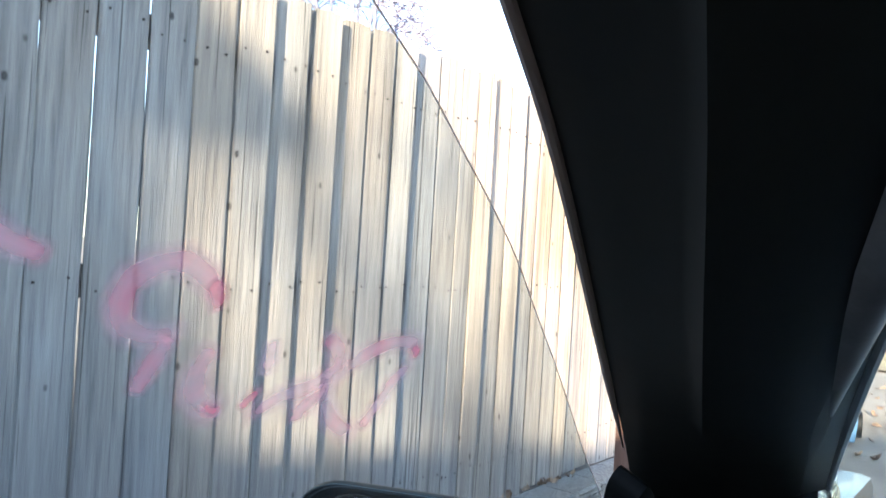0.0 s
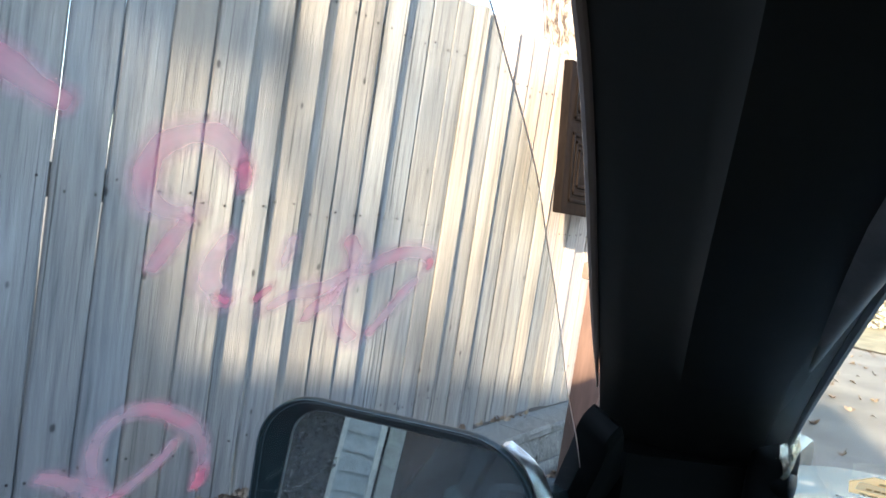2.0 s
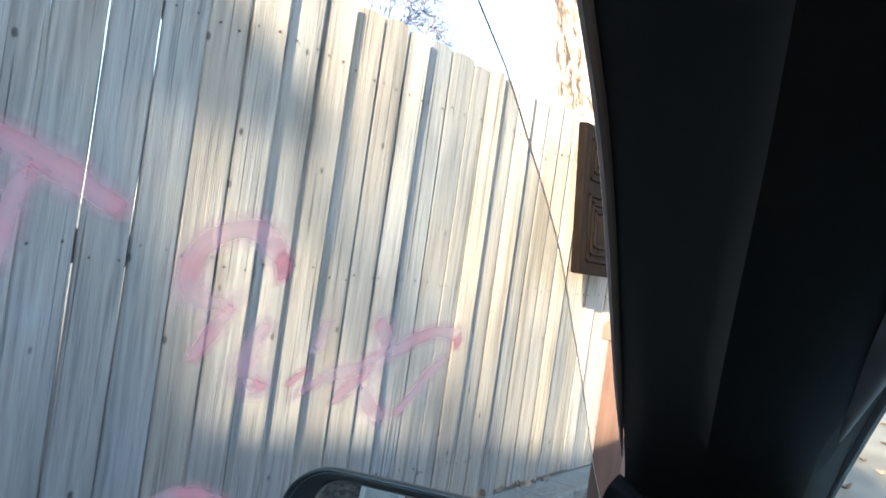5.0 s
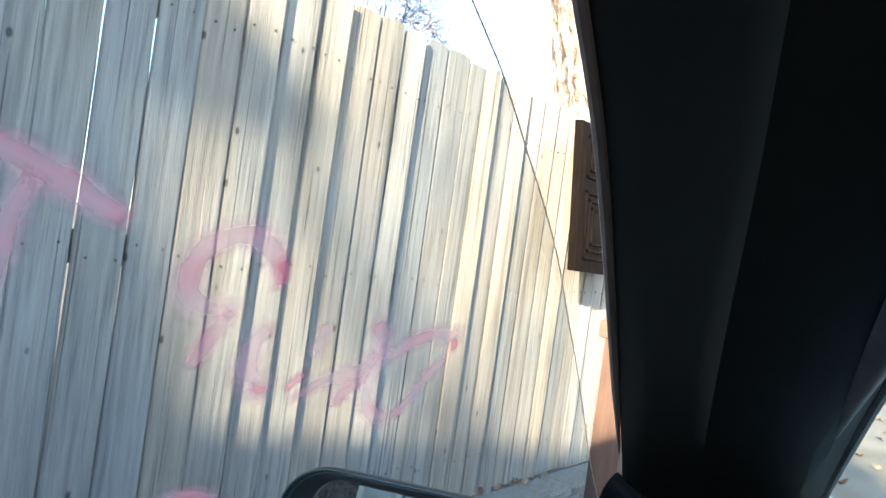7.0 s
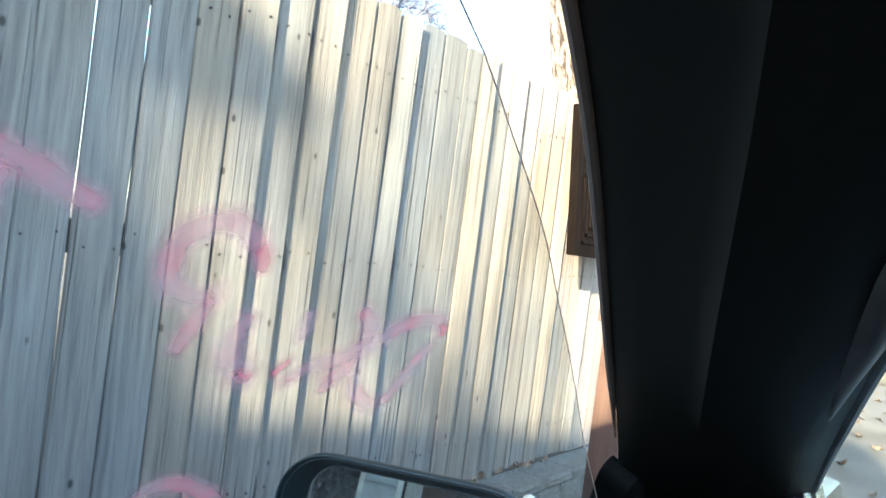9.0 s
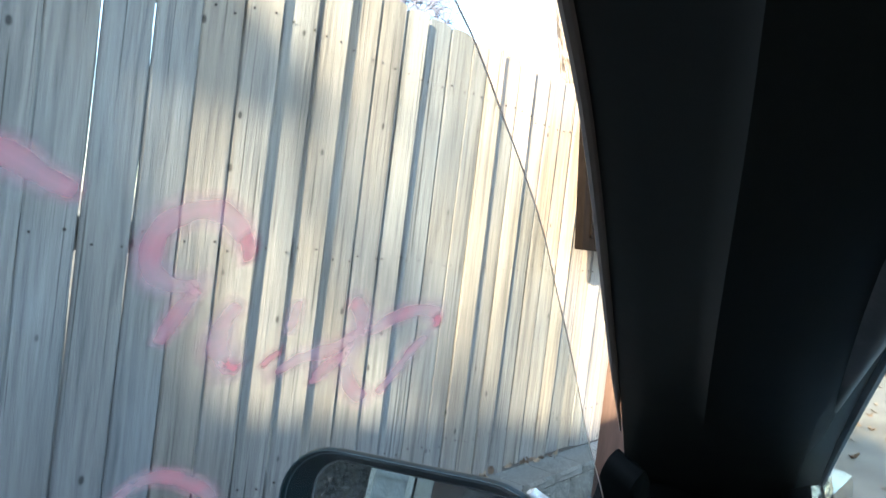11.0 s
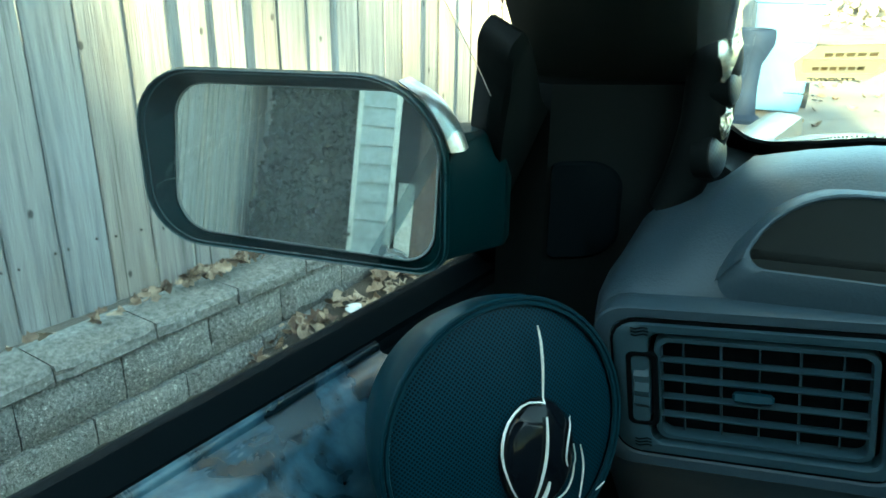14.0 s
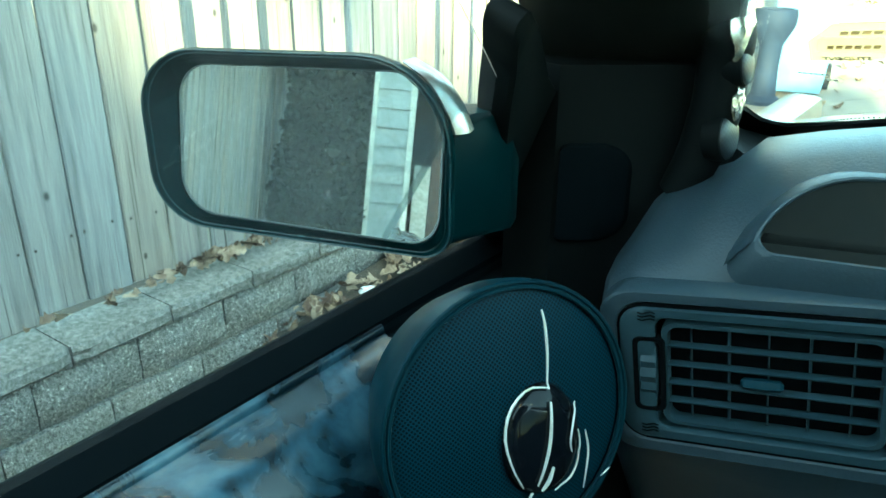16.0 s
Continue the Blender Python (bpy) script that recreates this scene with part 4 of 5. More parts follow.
for i in range(25):
    t = math.pi * (0.06 + 0.88 * i / 24)
    bumpy = 1 + 0.10 * math.cos(i * math.pi / 2)
    v = 0.50 - 0.345 * math.cos(t)
    d = -0.004 + 0.013 * math.sin(t) * bumpy
    rings.append([on_vent(u, v, d + e) for u, e in ((-0.150, -0.004), (-0.140, 0.0), (-0.062, 0.0), (-0.052, -0.004))])
loft(bm, rings, closed=False)
cpart("thumb_wheel", bm, M_VENT, "ribbed thumb wheel", vent)
for k in range(3):
    for v in (-0.12, 1.10):
        bm = bmesh.new()
        tube(bm, [on_vent(-0.15 + 0.09 * i / 4, v + 0.035 * (k - 1) + 0.012 * math.sin(i * 1.6), 0.0066) for i in range(5)], 0.0006, 5)
        cpart("printed_mark", bm, M_DARK, "", vent)

# instrument window in the dash top, sunk in a rounded surround
LO, LX, LY = Vector((1.842, -0.1665, 1.1975)), Vector((1.0, 0.10, 0.07)).normalized(), Vector((0.0, 0.72, 0.69)).normalized()
LN = LX.cross(LY).normalized()
if LN.y > 0:
    LN = -LN


def on_lens(a, b, d):
    return LO + LX * a + LY * b + LN * d


o = rounded(0.0, 0.40, 0.002, 0.068, (0.016, 0.02, 0.02, 0.058), 8)
lens_line = lambda k, d: [on_lens((a - 0.2) * (1 - 0.18 * (1 - k)) + 0.2, (b - 0.035) * k + 0.035, d) for a, b in o]
bm = bmesh.new()
loft(bm, [lens_line(1.55, -0.022), lens_line(1.32, -0.010), lens_line(1.14, -0.0035), lens_line(1.05, -0.0014), lens_line(1.0, -0.0018), lens_line(0.96, -0.007)], ends=False)
cpart("instrument_hood", bm, M_DASH, "")
bm = bmesh.new()
loft(bm, [lens_line(0.985, -0.006), lens_line(0.985, -0.004)])
cpart("instrument_lens", bm, M_LENS, "dark instrument window in a rounded hood")

# speaker pod in the door corner
SC, SN = Vector((1.728, -0.306, 1.086)), Vector((0.88, -0.42, 0.22)).normalized()
S1 = Vector((0, 0, 1)).cross(SN).normalized()
S2 = SN.cross(S1)


def on_pod(a, b, d=0.0):
    return SC + S1 * a + S2 * b + SN * d


def circle(r, d, n=48, sy=1.0):
    return [on_pod(0.011 + 0.95 * r * math.cos(2 * math.pi * k / n), -0.002 + 0.95 * r * sy * math.sin(2 * math.pi * k / n), d) for k in range(n)]


bm = bmesh.new()
loft(bm, [circle(0.09, -0.06), circle(0.102, -0.03), circle(0.106, -0.012), circle(0.1065, 0.0), circle(0.103, 0.001), circle(0.1025, -0.012)])
pod = cpart("door_speaker", bm, M_POD, "round door speaker in a black pod")
for r, w in ((0.1055, 0.0018), (0.1015, 0.0020)):
    bm = bmesh.new()
    loft(bm, [circle(r + w * math.cos(t), 0.001 + w * math.sin(t)) for t in [i * math.pi / 3 for i in range(6)] + [0]], ends=False)
    cpart("trim_ring", bm, M_POD, "", pod)
bm = bmesh.new()
loft(bm, [circle(r, 0.012 * (1 - (r / 0.1) ** 2) - 0.002) for r in (0.1, 0.09, 0.075, 0.055, 0.035, 0.015, 0.002)])
uv = bm.loops.layers.uv.new("weave")
for f in bm.faces:
    for lp in f.loops:
        lp[uv].uv = ((lp.vert.co - SC).dot(S1), (lp.vert.co - SC).dot(S2))
cpart("speaker_grille", bm, M_MESH, "blue-black perforated speaker grille", pod)
bm = bmesh.new()


def badge_line(k, d):
    return [on_pod(0.026 + 0.031 * k * math.cos(t), -0.016 + 0.040 * k * math.sin(t), 0.010 + d) for t in [2 * math.pi * i / 28 for i in range(28)]]


loft(bm, [badge_line(1.05, -0.003), badge_line(1.0, 0.003), badge_line(0.85, 0.007), badge_line(0.55, 0.010), badge_line(0.05, 0.011)])
cpart("badge", bm, M_GLOSS, "glossy black oval badge", pod)
for pts, w in (([(0.0321, 0.0781), (0.0339, 0.0662), (0.034, 0.0454), (0.0318, 0.0215)], 0.0011),
               ([(0.0302, 0.0138), (0.0246, -0.0161), (0.0148, -0.0445)], 0.0013),
               ([(0.0127, -0.0517), (0.008, -0.0598)], 0.0012),
               ([(0.0319, 0.0223), (0.0164, 0.0248), (0.0014, 0.0143), (-0.0051, -0.0048), (-0.0026, -0.0269), (0.0051, -0.0447)], 0.0011),
               ([(0.0548, 0.0057), (0.0478, -0.0055), (0.0431, -0.0195), (0.0445, -0.0275)], 0.0008),
               ([(0.0522, -0.0134), (0.0546, -0.0342), (0.0467, -0.0498), (0.0311, -0.0549)], 0.0009),
               ([(0.062, -0.0186), (0.0632, -0.037), (0.057, -0.0624)], 0.0009),
               ([(0.0732, -0.0585), (0.0821, -0.0545)], 0.0006),
               # this short thick one is a highlight drawn as a pale stroke
               ([(0.0270, -0.0330), (0.0235, -0.0425), (0.0185, -0.0500)], 0.0017)):
    bm = bmesh.new()
    line = glide([(a, b, 0) for a, b in pts], 14)
    rr = [((p.x - 0.026) / 0.031) ** 2 + ((p.y + 0.016) / 0.04) ** 2 for p in line]
    tube(bm, [on_pod(p.x, p.y, 0.0142 + 0.009 * max(0, 1 - q) ** 0.5) for p, q in zip(line, rr)], w, 6, [0.5 + 0.5 * math.sin(math.pi * i / 13) for i in range(14)])
    cpart("badge_stroke", bm, M_BADGE, "", pod)

# corner plate, pillar foot, tweeters
bm = bmesh.new()
o = rounded(1.660, 1.708, 1.142, 1.233, (0.006, 0.022, 0.026, 0.005), 6)
loft(bm, [[Vector((x, -0.113 + 0.9 * (x - 1.655) - d, z)) for x, z in blend(o, k, (1.684, 1.187))] for k, d in ((1.0, -0.02), (1.0, 0.002), (0.95, 0.005), (0.4, 0.006))])
cpart("corner_plate", bm, M_RUBBER, "small rounded plastic cover plate")
bm = bmesh.new()
loft(bm, [[(1.60, -0.10, z), (1.655, -0.11, z), (1.735 + e, -0.035, z), (1.755 + e + 0.045 * w, 0.02 * w, z), (1.745 + 0.055 * w, 0.05 + 0.09 * w, z), (1.60, 0.05 + 0.09 * w, z)] for z, e, w in ((0.6, 0.0, 1), (1.0, 0.0, 1), (1.16, 0.0, 1), (1.205, 0.003, 1), (1.235, 0.005, 0), (1.30, 0.012, 0))])
cpart("pillar_foot", bm, M_FOOT, "black lower pillar trim")
for p, way, r in (((1.785, -0.050, 1.306), (0.95, 0.02, 0.12), 0.017), ((1.780, -0.052, 1.247), (0.95, -0.08, 0.14), 0.020)):
    q = Vector(way).to_track_quat("Z", "Y").to_matrix().to_4x4()
    mt = Matrix.Translation(p) @ q
    bm = bmesh.new()
    ring = lambda rr, z: [mt @ Vector((rr * math.cos(2 * math.pi * k / 20), rr * math.sin(2 * math.pi * k / 20), z)) for k in range(20)]
    loft(bm, [ring(r * 1.0, -0.012), ring(r * 1.05, -0.004), ring(r * 1.04, 0.003), ring(r * 0.98, 0.004), ring(r * 0.97, 0.0)])
    tw = cpart("tweeter", bm, M_FOOT, "small black tweeter with a mesh dome")
    bm = bmesh.new()
    loft(bm, [ring(r * math.cos(t) * 0.97, 0.003 + 0.28 * r * math.sin(t)) for t in (0, 0.3, 0.6, 0.9, 1.2, 1.5)])
    uv = bm.loops.layers.uv.new("weave")
    mi = mt.inverted()
    for f in bm.faces:
        for lp in f.loops:
            lp[uv].uv = (mi @ lp.vert.co).xy
    cpart("mesh_dome", bm, M_TWEET, "", tw)
bm = bmesh.new()
tube(bm, glide([(1.770, -0.055, 1.352), (1.772, -0.052, 1.325), (1.769, -0.046, 1.300), (1.769, -0.046, 1.275), (1.765, -0.045, 1.250), (1.758, -0.045, 1.222), (1.746, -0.045, 1.19)], 20), 0.021, 14, [0.55 + 0.45 * math.sin(math.pi * min(1, (i + 2) / 12)) if i < 6 else 1.0 - 0.02 * max(0, i - 12) for i in range(20)])
cpart("tweeter_pod", bm, M_FOOT, "black pod on the pillar holding two tweeters")
for p, s in (((1.783, -0.060, 1.333), 0.85), ((1.788, -0.056, 1.276), 0.45)):
    bm = bmesh.new()
    bmesh.ops.create_icosphere(bm, subdivisions=3, radius=0.02 * s)
    for v in bm.verts:
        k = 1 + 0.5 * noise.noise(v.co * 90 / s)
        v.co = Vector((v.co.x * 0.55 * k, v.co.y * 0.7 * k, v.co.z * 1.3 * k)) + Vector(p)
    cpart("foil_wrap", bm, M_FOIL, "crumpled bright foil on the pillar")

# windshield border and sticker
bm = bmesh.new()
inner = [(1.752, 0.00), (1.764, 0.058), (1.775, 0.084), (1.797, 0.090), (1.83, 0.074), (1.885, 0.043), (2.0, 0.02), (3.0, 0.02)]
outer = [(1.70, 0.02), (1.70, 0.10), (1.70, 0.17), (1.80, 0.17), (1.84, 0.17), (1.90, 0.17), (2.0, 0.17), (3.05, 0.17)]
loft(bm, [[(x, y, WZ(y) - d) for x, y in a + b[::-1]] for d in (0.003, 0.006) for a, b in [(inner, outer)]])
cpart("dark_border", bm, M_BLACK, "", shield, False)
bm = bmesh.new()
rim_line = glide([(x, y, 0) for x, y in inner[1:7]], 90)
for p, q in zip(rim_line, rim_line[1:]):
    side = Vector((q.y - p.y, p.x - q.x, 0)).normalized() * 0.0022
    side = side if side.y < 0 else -side
    dot = [(p.x + side.x + 0.00085 * math.cos(t), p.y + side.y + 0.00085 * math.sin(t)) for t in [i * math.pi / 3 for i in range(6)]]
    loft(bm, [[(x, y, WZ(y) - d) for x, y in dot] for d in (0.003, 0.0036)])
cpart("printed_dots", bm, M_BLACK, "row of small black printed dots", shield, False)


def on_shield(x, y, d=0.004):
    return Vector((x, y - d * 0.48, WZ(y) - d * 0.87))


bm = bmesh.new()
o = [(1.834, -0.050), (1.836, -0.082), (1.855, -0.111), (1.930, -0.127), (1.934, -0.106), (1.903, -0.092), (1.884, -0.064)]
loft(bm, [[on_shield(x, y, 0.0004) for x, y in o], [on_shield(x, y, 0.0008) for x, y in o]])
cpart("permit_sticker", bm, M_STICK, "yellow student permit sticker", shield, False)
bm = bmesh.new()
o = [(1.840, -0.067), (1.844, -0.090), (1.898, -0.100), (1.889, -0.077)]
loft(bm, [[on_shield(x, y, 0.0011) for x, y in o], [on_shield(x, y, 0.0014) for x, y in o]])
cpart("permit_band", bm, M_PALE, "", shield, False)
for y, x0, x1, n in ((-0.100, 1.858, 1.893, 5), (-0.077, 1.848, 1.884, 6)):
    for k in range(n):
        bm = bmesh.new()
        a = x0 + (x1 - x0) * (k + 0.02) / n
        b = x0 + (x1 - x0) * (k + 1.02) / n
        o = [(p, y - 0.22 * (p - x0) + q) for p, q in ((a, 0.0022), (a + 0.0011, -0.0026), (b - 0.0006, -0.0026), (b - 0.0017, 0.0022))]
        loft(bm, [[on_shield(p, q, 0.0017) for p, q in o], [on_shield(p, q, 0.0020) for p, q in o]])
        cpart("printed_bar", bm, M_FAINT, "", shield, False)
for y, x0, x1, n in ((-0.0265, 1.822, 1.846, 6), (-0.018, 1.842, 1.852, 2)):
    for k in range(n):
        bm = bmesh.new()
        a, b = x0 + (x1 - x0) * (k + 0.15) / n, x0 + (x1 - x0) * (k + 0.8) / n
        o = [(a, y + 0.0010), (a, y - 0.0012), (b, y - 0.0014), (b, y + 0.0008)]
        loft(bm, [[on_shield(p, q, 0.0004) for p, q in o], [on_shield(p, q, 0.0008) for p, q in o]])
        cpart("printed_bar", bm, M_INK, "", shield, False)
cu = bpy.data.curves.new("permit_word", 'FONT')
cu.body, cu.size, cu.extrude, cu.align_x = "STUDENT", 0.0078, 0.0003, 'CENTER'
cu.materials.append(M_INK)
word = new("permit_word", cu)
a, b = on_shield(1.842, -0.0555, 0.0018), on_shield(1.880, -0.0640, 0.0018)
ex = (a - b).normalized()
ey = (on_shield(1.87, -0.10, 0.007) - on_shield(1.87, -0.05, 0.007))
ey = (ey - ex * ey.dot(ex)).normalized()
ez = ex.cross(ey)
word.matrix_basis = Matrix(((ex.x, ey.x, ez.x, (a.x + b.x) / 2), (ex.y, ey.y, ez.y, (a.y + b.y) / 2), (ex.z, ey.z, ez.z, (a.z + b.z) / 2), (0, 0, 0, 1)))
word.parent = shield

# pink paint on the side window
TOP_LINE = [
    ([(-0.7584, 1.5341), (-0.7505, 1.5321), (-0.7426, 1.5297), (-0.7349, 1.5268), (-0.7271, 1.5235), (-0.7200, 1.5218)], 0.0030),
    ([(-0.7429, 1.5290), (-0.7450, 1.5231), (-0.7453, 1.5164), (-0.7448, 1.5084), (-0.7448, 1.5037)], 0.0030),
]
WORD = [
    ([(-0.6709, 1.5078), (-0.6752, 1.5149), (-0.6814, 1.5196), (-0.6880, 1.5217), (-0.6946, 1.5200), (-0.6995, 1.5163), (-0.7003, 1.5105), (-0.6975, 1.5044), (-0.6907, 1.5013), (-0.6834, 1.5018), (-0.6794, 1.5048)], 0.0027),
    ([(-0.6830, 1.5014), (-0.6859, 1.4943), (-0.6890, 1.4836)], 0.0025),
    ([(-0.6675, 1.4981), (-0.6704, 1.4912), (-0.6700, 1.4842), (-0.6625, 1.4768), (-0.6555, 1.4749)], 0.0030),
    ([(-0.6480, 1.4708), (-0.6416, 1.4739), (-0.6341, 1.4780), (-0.6242, 1.4793), (-0.6158, 1.4836), (-0.6051, 1.4880), (-0.5967, 1.4918), (-0.5865, 1.4938), (-0.5748, 1.4921), (-0.5726, 1.4857)], 0.0028),
    ([(-0.5726, 1.4857), (-0.5784, 1.4789), (-0.5809, 1.4721), (-0.5851, 1.4644), (-0.5876, 1.4576)], 0.0028),
    ([(-0.5870, 1.4568), (-0.5963, 1.4591), (-0.6058, 1.4651), (-0.6116, 1.4721), (-0.6145, 1.4797), (-0.6132, 1.4848), (-0.6151, 1.4909), (-0.6219, 1.4968), (-0.6268, 1.4978)], 0.0028),
    ([(-0.6233, 1.4662), (-0.6234, 1.4713), (-0.6192, 1.4743), (-0.6145, 1.4797)], 0.0027),
    ([(-0.6471, 1.4982), (-0.6453, 1.4902), (-0.6452, 1.4855)], 0.0021),
]
LOW_LINE = [
    ([(-0.6362, 1.4006), (-0.6383, 1.4136), (-0.6465, 1.4269), (-0.6588, 1.4356), (-0.6702, 1.4400), (-0.6792, 1.4382), (-0.6828, 1.4302), (-0.6796, 1.4195), (-0.6717, 1.4100)], 0.0029),
    ([(-0.6534, 1.4282), (-0.6570, 1.4181), (-0.6643, 1.4101), (-0.6719, 1.4035)], 0.0028),
    ([(-0.6686, 1.4078), (-0.6779, 1.4116), (-0.6889, 1.4188), (-0.6983, 1.4223)], 0.0028),
    ([(-0.6679, 1.4087), (-0.6687, 1.4012), (-0.6673, 1.3894)], 0.0030),
]
DABS = [
    ([(-0.6770, 1.5173), (-0.6729, 1.5125), (-0.6714, 1.5075)], 0.0021),
    ([(-0.6509, 1.4747), (-0.6486, 1.4784), (-0.6438, 1.4822)], 0.0018),
    ([(-0.5733, 1.4857), (-0.5738, 1.4898), (-0.5787, 1.4921)], 0.0019),
    ([(-0.6388, 1.4138), (-0.6365, 1.4060), (-0.6367, 1.4007)], 0.0028),
    ([(-0.6664, 1.4793), (-0.6618, 1.4766), (-0.6579, 1.4757)], 0.0015),
]
for pts, w in TOP_LINE + WORD + LOW_LINE + DABS:
    dab, word = (pts, w) in DABS, (pts, w) in WORD
    bm = bmesh.new()
    line = glide([(0, y, z) for y, z in pts], 40)
    left, right = [], []
    w = w * (1.9 if word else 1.5 if dab else 1.4)
    body = bm.verts.layers.float.new("body")
    for i, p in enumerate(line):
        d = (line[min(i + 1, 39)] - line[max(i - 1, 0)]).normalized()
        s = Vector((0, -d.z, d.y))
        k = w * (0.55 + 0.45 * math.sin(math.pi * (i + 3) / 45)) * (1 + 0.25 * noise.noise(Vector((i * 0.4, w * 1000, p.y * 40))))
        left.append(p + s * k)
        right.append(p - s * k)
    off = 0.0028 if dab else 0.0022
    v = []
    for s, f in ((-1.25, 0.0), (-0.95, 0.18), (-0.7, 0.55), (-0.4, 0.9), (0.0, 1.0), (0.4, 0.9), (0.7, 0.55), (0.95, 0.18), (1.25, 0.0)):
        row = []
        for i, (a, b) in enumerate(zip(left, right)):
            p = a.lerp(b, (s + 1) / 2)
            q = bm.verts.new(on_glass(p.y, p.z, off))
            q[body] = f * min(1.0, (i + 0.2) / (11 if dab else 5), (39.2 - i) / (11 if dab else 5))
            row.append(q)
        v.append(row)
    for a, b in zip(v, v[1:]):
        for i in range(39):
            bm.faces.new((a[i], a[i + 1], b[i + 1], b[i]))
    st = cpart("paint_stroke", bm, M_DAB if dab else M_PAINT, "", window)
    st.visible_shadow = False

# ---- things along the fence ----
shutter = thing("carved_panel", "dark carved wooden door panel hung on the fence", "wood panel", (0.0, 2.3, 1.52))
def panel_box(bm, lo, hi, bevel=0.0):
    """A board in the panel's own plane, which leans out at its foot."""
    for v in box(bm, lo, hi, bevel):
        v.co.x += 0.185 + 0.093 * (0.70 - v.co.z)


bm = bmesh.new()
panel_box(bm, (0.0, 0.0, 0.0), (0.045, 0.9, 0.70), 0.006)
part("slab", bm, M_CARVED, shutter)
for y0, y1, z0, z1 in ((0.06, 0.42, 0.06, 0.38), (0.48, 0.84, 0.06, 0.38), (0.06, 0.42, 0.44, 0.64), (0.48, 0.84, 0.44, 0.64)):
    for k in (0.0, 0.035, 0.07):
        if (z1 - z0) / 2 > k + 0.02:
            bm = bmesh.new()
            for lo, hi in (((y0 + k, z0 + k), (y1 - k, z0 + k + 0.016)), ((y0 + k, z1 - k - 0.016), (y1 - k, z1 - k)), ((y0 + k, z0 + k), (y0 + k + 0.016, z1 - k)), ((y1 - k - 0.016, z0 + k), (y1 - k, z1 - k))):
                panel_box(bm, (0.043, lo[0], lo[1]), (0.054, hi[0], hi[1]), 0.003)
            part("moulding", bm, M_CARVED, shutter)
for y in (0.5, 0.8):
    bm = bmesh.new()
    box(bm, (0.0, y - 0.03, 0.25), (0.22, y + 0.03, 0.33))
    part("bracket", bm, M_CARVED, shutter)

post = thing("capped_post", "reddish square wooden post with a tan cap", "post", (0.64, 2.17, GROUND_Z))
bm = bmesh.new()
box(bm, (-0.066, -0.066, 0.0), (0.066, 0.066, 1.17), 0.008)
part("shaft", bm, M_POST, post)
bm = bmesh.new()
box(bm, (-0.090, -0.090, 1.165), (0.090, 0.090, 1.235), 0.010)
loft(bm, [[(s * r, t * r, z) for s, t in ((-1, -1), (1, -1), (1, 1), (-1, 1))] for r, z in ((0.084, 1.228), (0.072, 1.25), (0.02, 1.28))])
part("cap", bm, M_POSTCAP, post)


def leaf_shape(r, size):
    """A dry lobed oak leaf, curled."""
    n = 7
    left = []
    for i in range(n):
        u = i / (n - 1)
        w = (0.16 + 0.30 * math.sin(math.pi * min(1, u * 1.05))) * (1.0 if i % 2 else 0.5) * (0.15 if i in (0, n - 1) else 1)
        left.append((u - 0.5, w))
    curl, roll = r.uniform(-1.2, 1.8), r.uniform(0.1, 1.2)
    mid = [Vector((u * size, 0, curl * size * u * u)) for u, _ in left]
    a = [Vector((u * size, w * size, curl * size * u * u + roll * w * w * size * 2)) for u, w in left]
    b = [Vector((u * size, -w * size, curl * size * u * u + roll * w * w * size * 2)) for u, w in left]
    vs = mid + a + b
    fs = []
    for i in range(n - 1):
        fs += [(i, i + 1, n + i + 1, n + i), (i + 1, i, 2 * n + i, 2 * n + i + 1)]
    return vs, fs


def litter(name, label, count, place, size, mat, seed, category="leaves"):
    r = random.Random(seed)
    verts, faces = [], []
    for _ in range(count):
        p, tilt = place(r)
        vs, fs = leaf_shape(r, r.uniform(*size))
        m = Matrix.Translation(p) @ Euler((r.gauss(0, tilt), r.gauss(0, tilt), r.uniform(0, 6.28))).to_matrix().to_4x4()
        k = len(verts)
        verts += [m @ v for v in vs]
        faces += [tuple(i + k for i in f) for f in fs]
    me = bpy.data.meshes.new(name)
    me.from_pydata(verts, [], faces)
    smooth(me, 60)
    me.materials.append(mat)
    return tagged(new(name, me), label, category, kind="stuff")


M_LITTER = M_LEAF.copy()
M_LITTER.name = "litter_leaf"
nt = M_LITTER.node_tree
geo = nt.nodes.new("ShaderNodeNewGeometry")
for lk in [k for k in nt.links if k.from_node.type == 'OBJECT_INFO']:
    to = lk.to_socket
    nt.links.new(geo.outputs["Random Per Island"], to)
litter("leaf_litter", "dry brown oak leaves along the foot of the wall", 700,
       lambda r: ((lambda y, d: Vector((0.17 + d, y, GROUND_Z + 0.01 + max(0, 0.12 * math.exp(-((y - 1.45) / 0.55) ** 2) * (1 - d / 0.9)) + r.uniform(0, 0.03))))(r.uniform(0.7, 4.5), abs(r.gauss(0, 0.35))), 0.6), (0.045, 0.085), M_LITTER, 3)
litter("fence_leaves", "dry leaves caught between fence and wall cap", 150,
       lambda r: (Vector((0.035 + abs(r.gauss(0, 0.018)), r.choice((r.gauss(0.72, 0.22), r.gauss(1.1, 0.35), r.uniform(-0.1, 2.8))), 0.425 + r.uniform(0, 0.02))), 0.7), (0.028, 0.06), M_LITTER, 5)
bm = bmesh.new()
bmesh.ops.create_grid(bm, x_segments=20, y_segments=66, size=0.5)
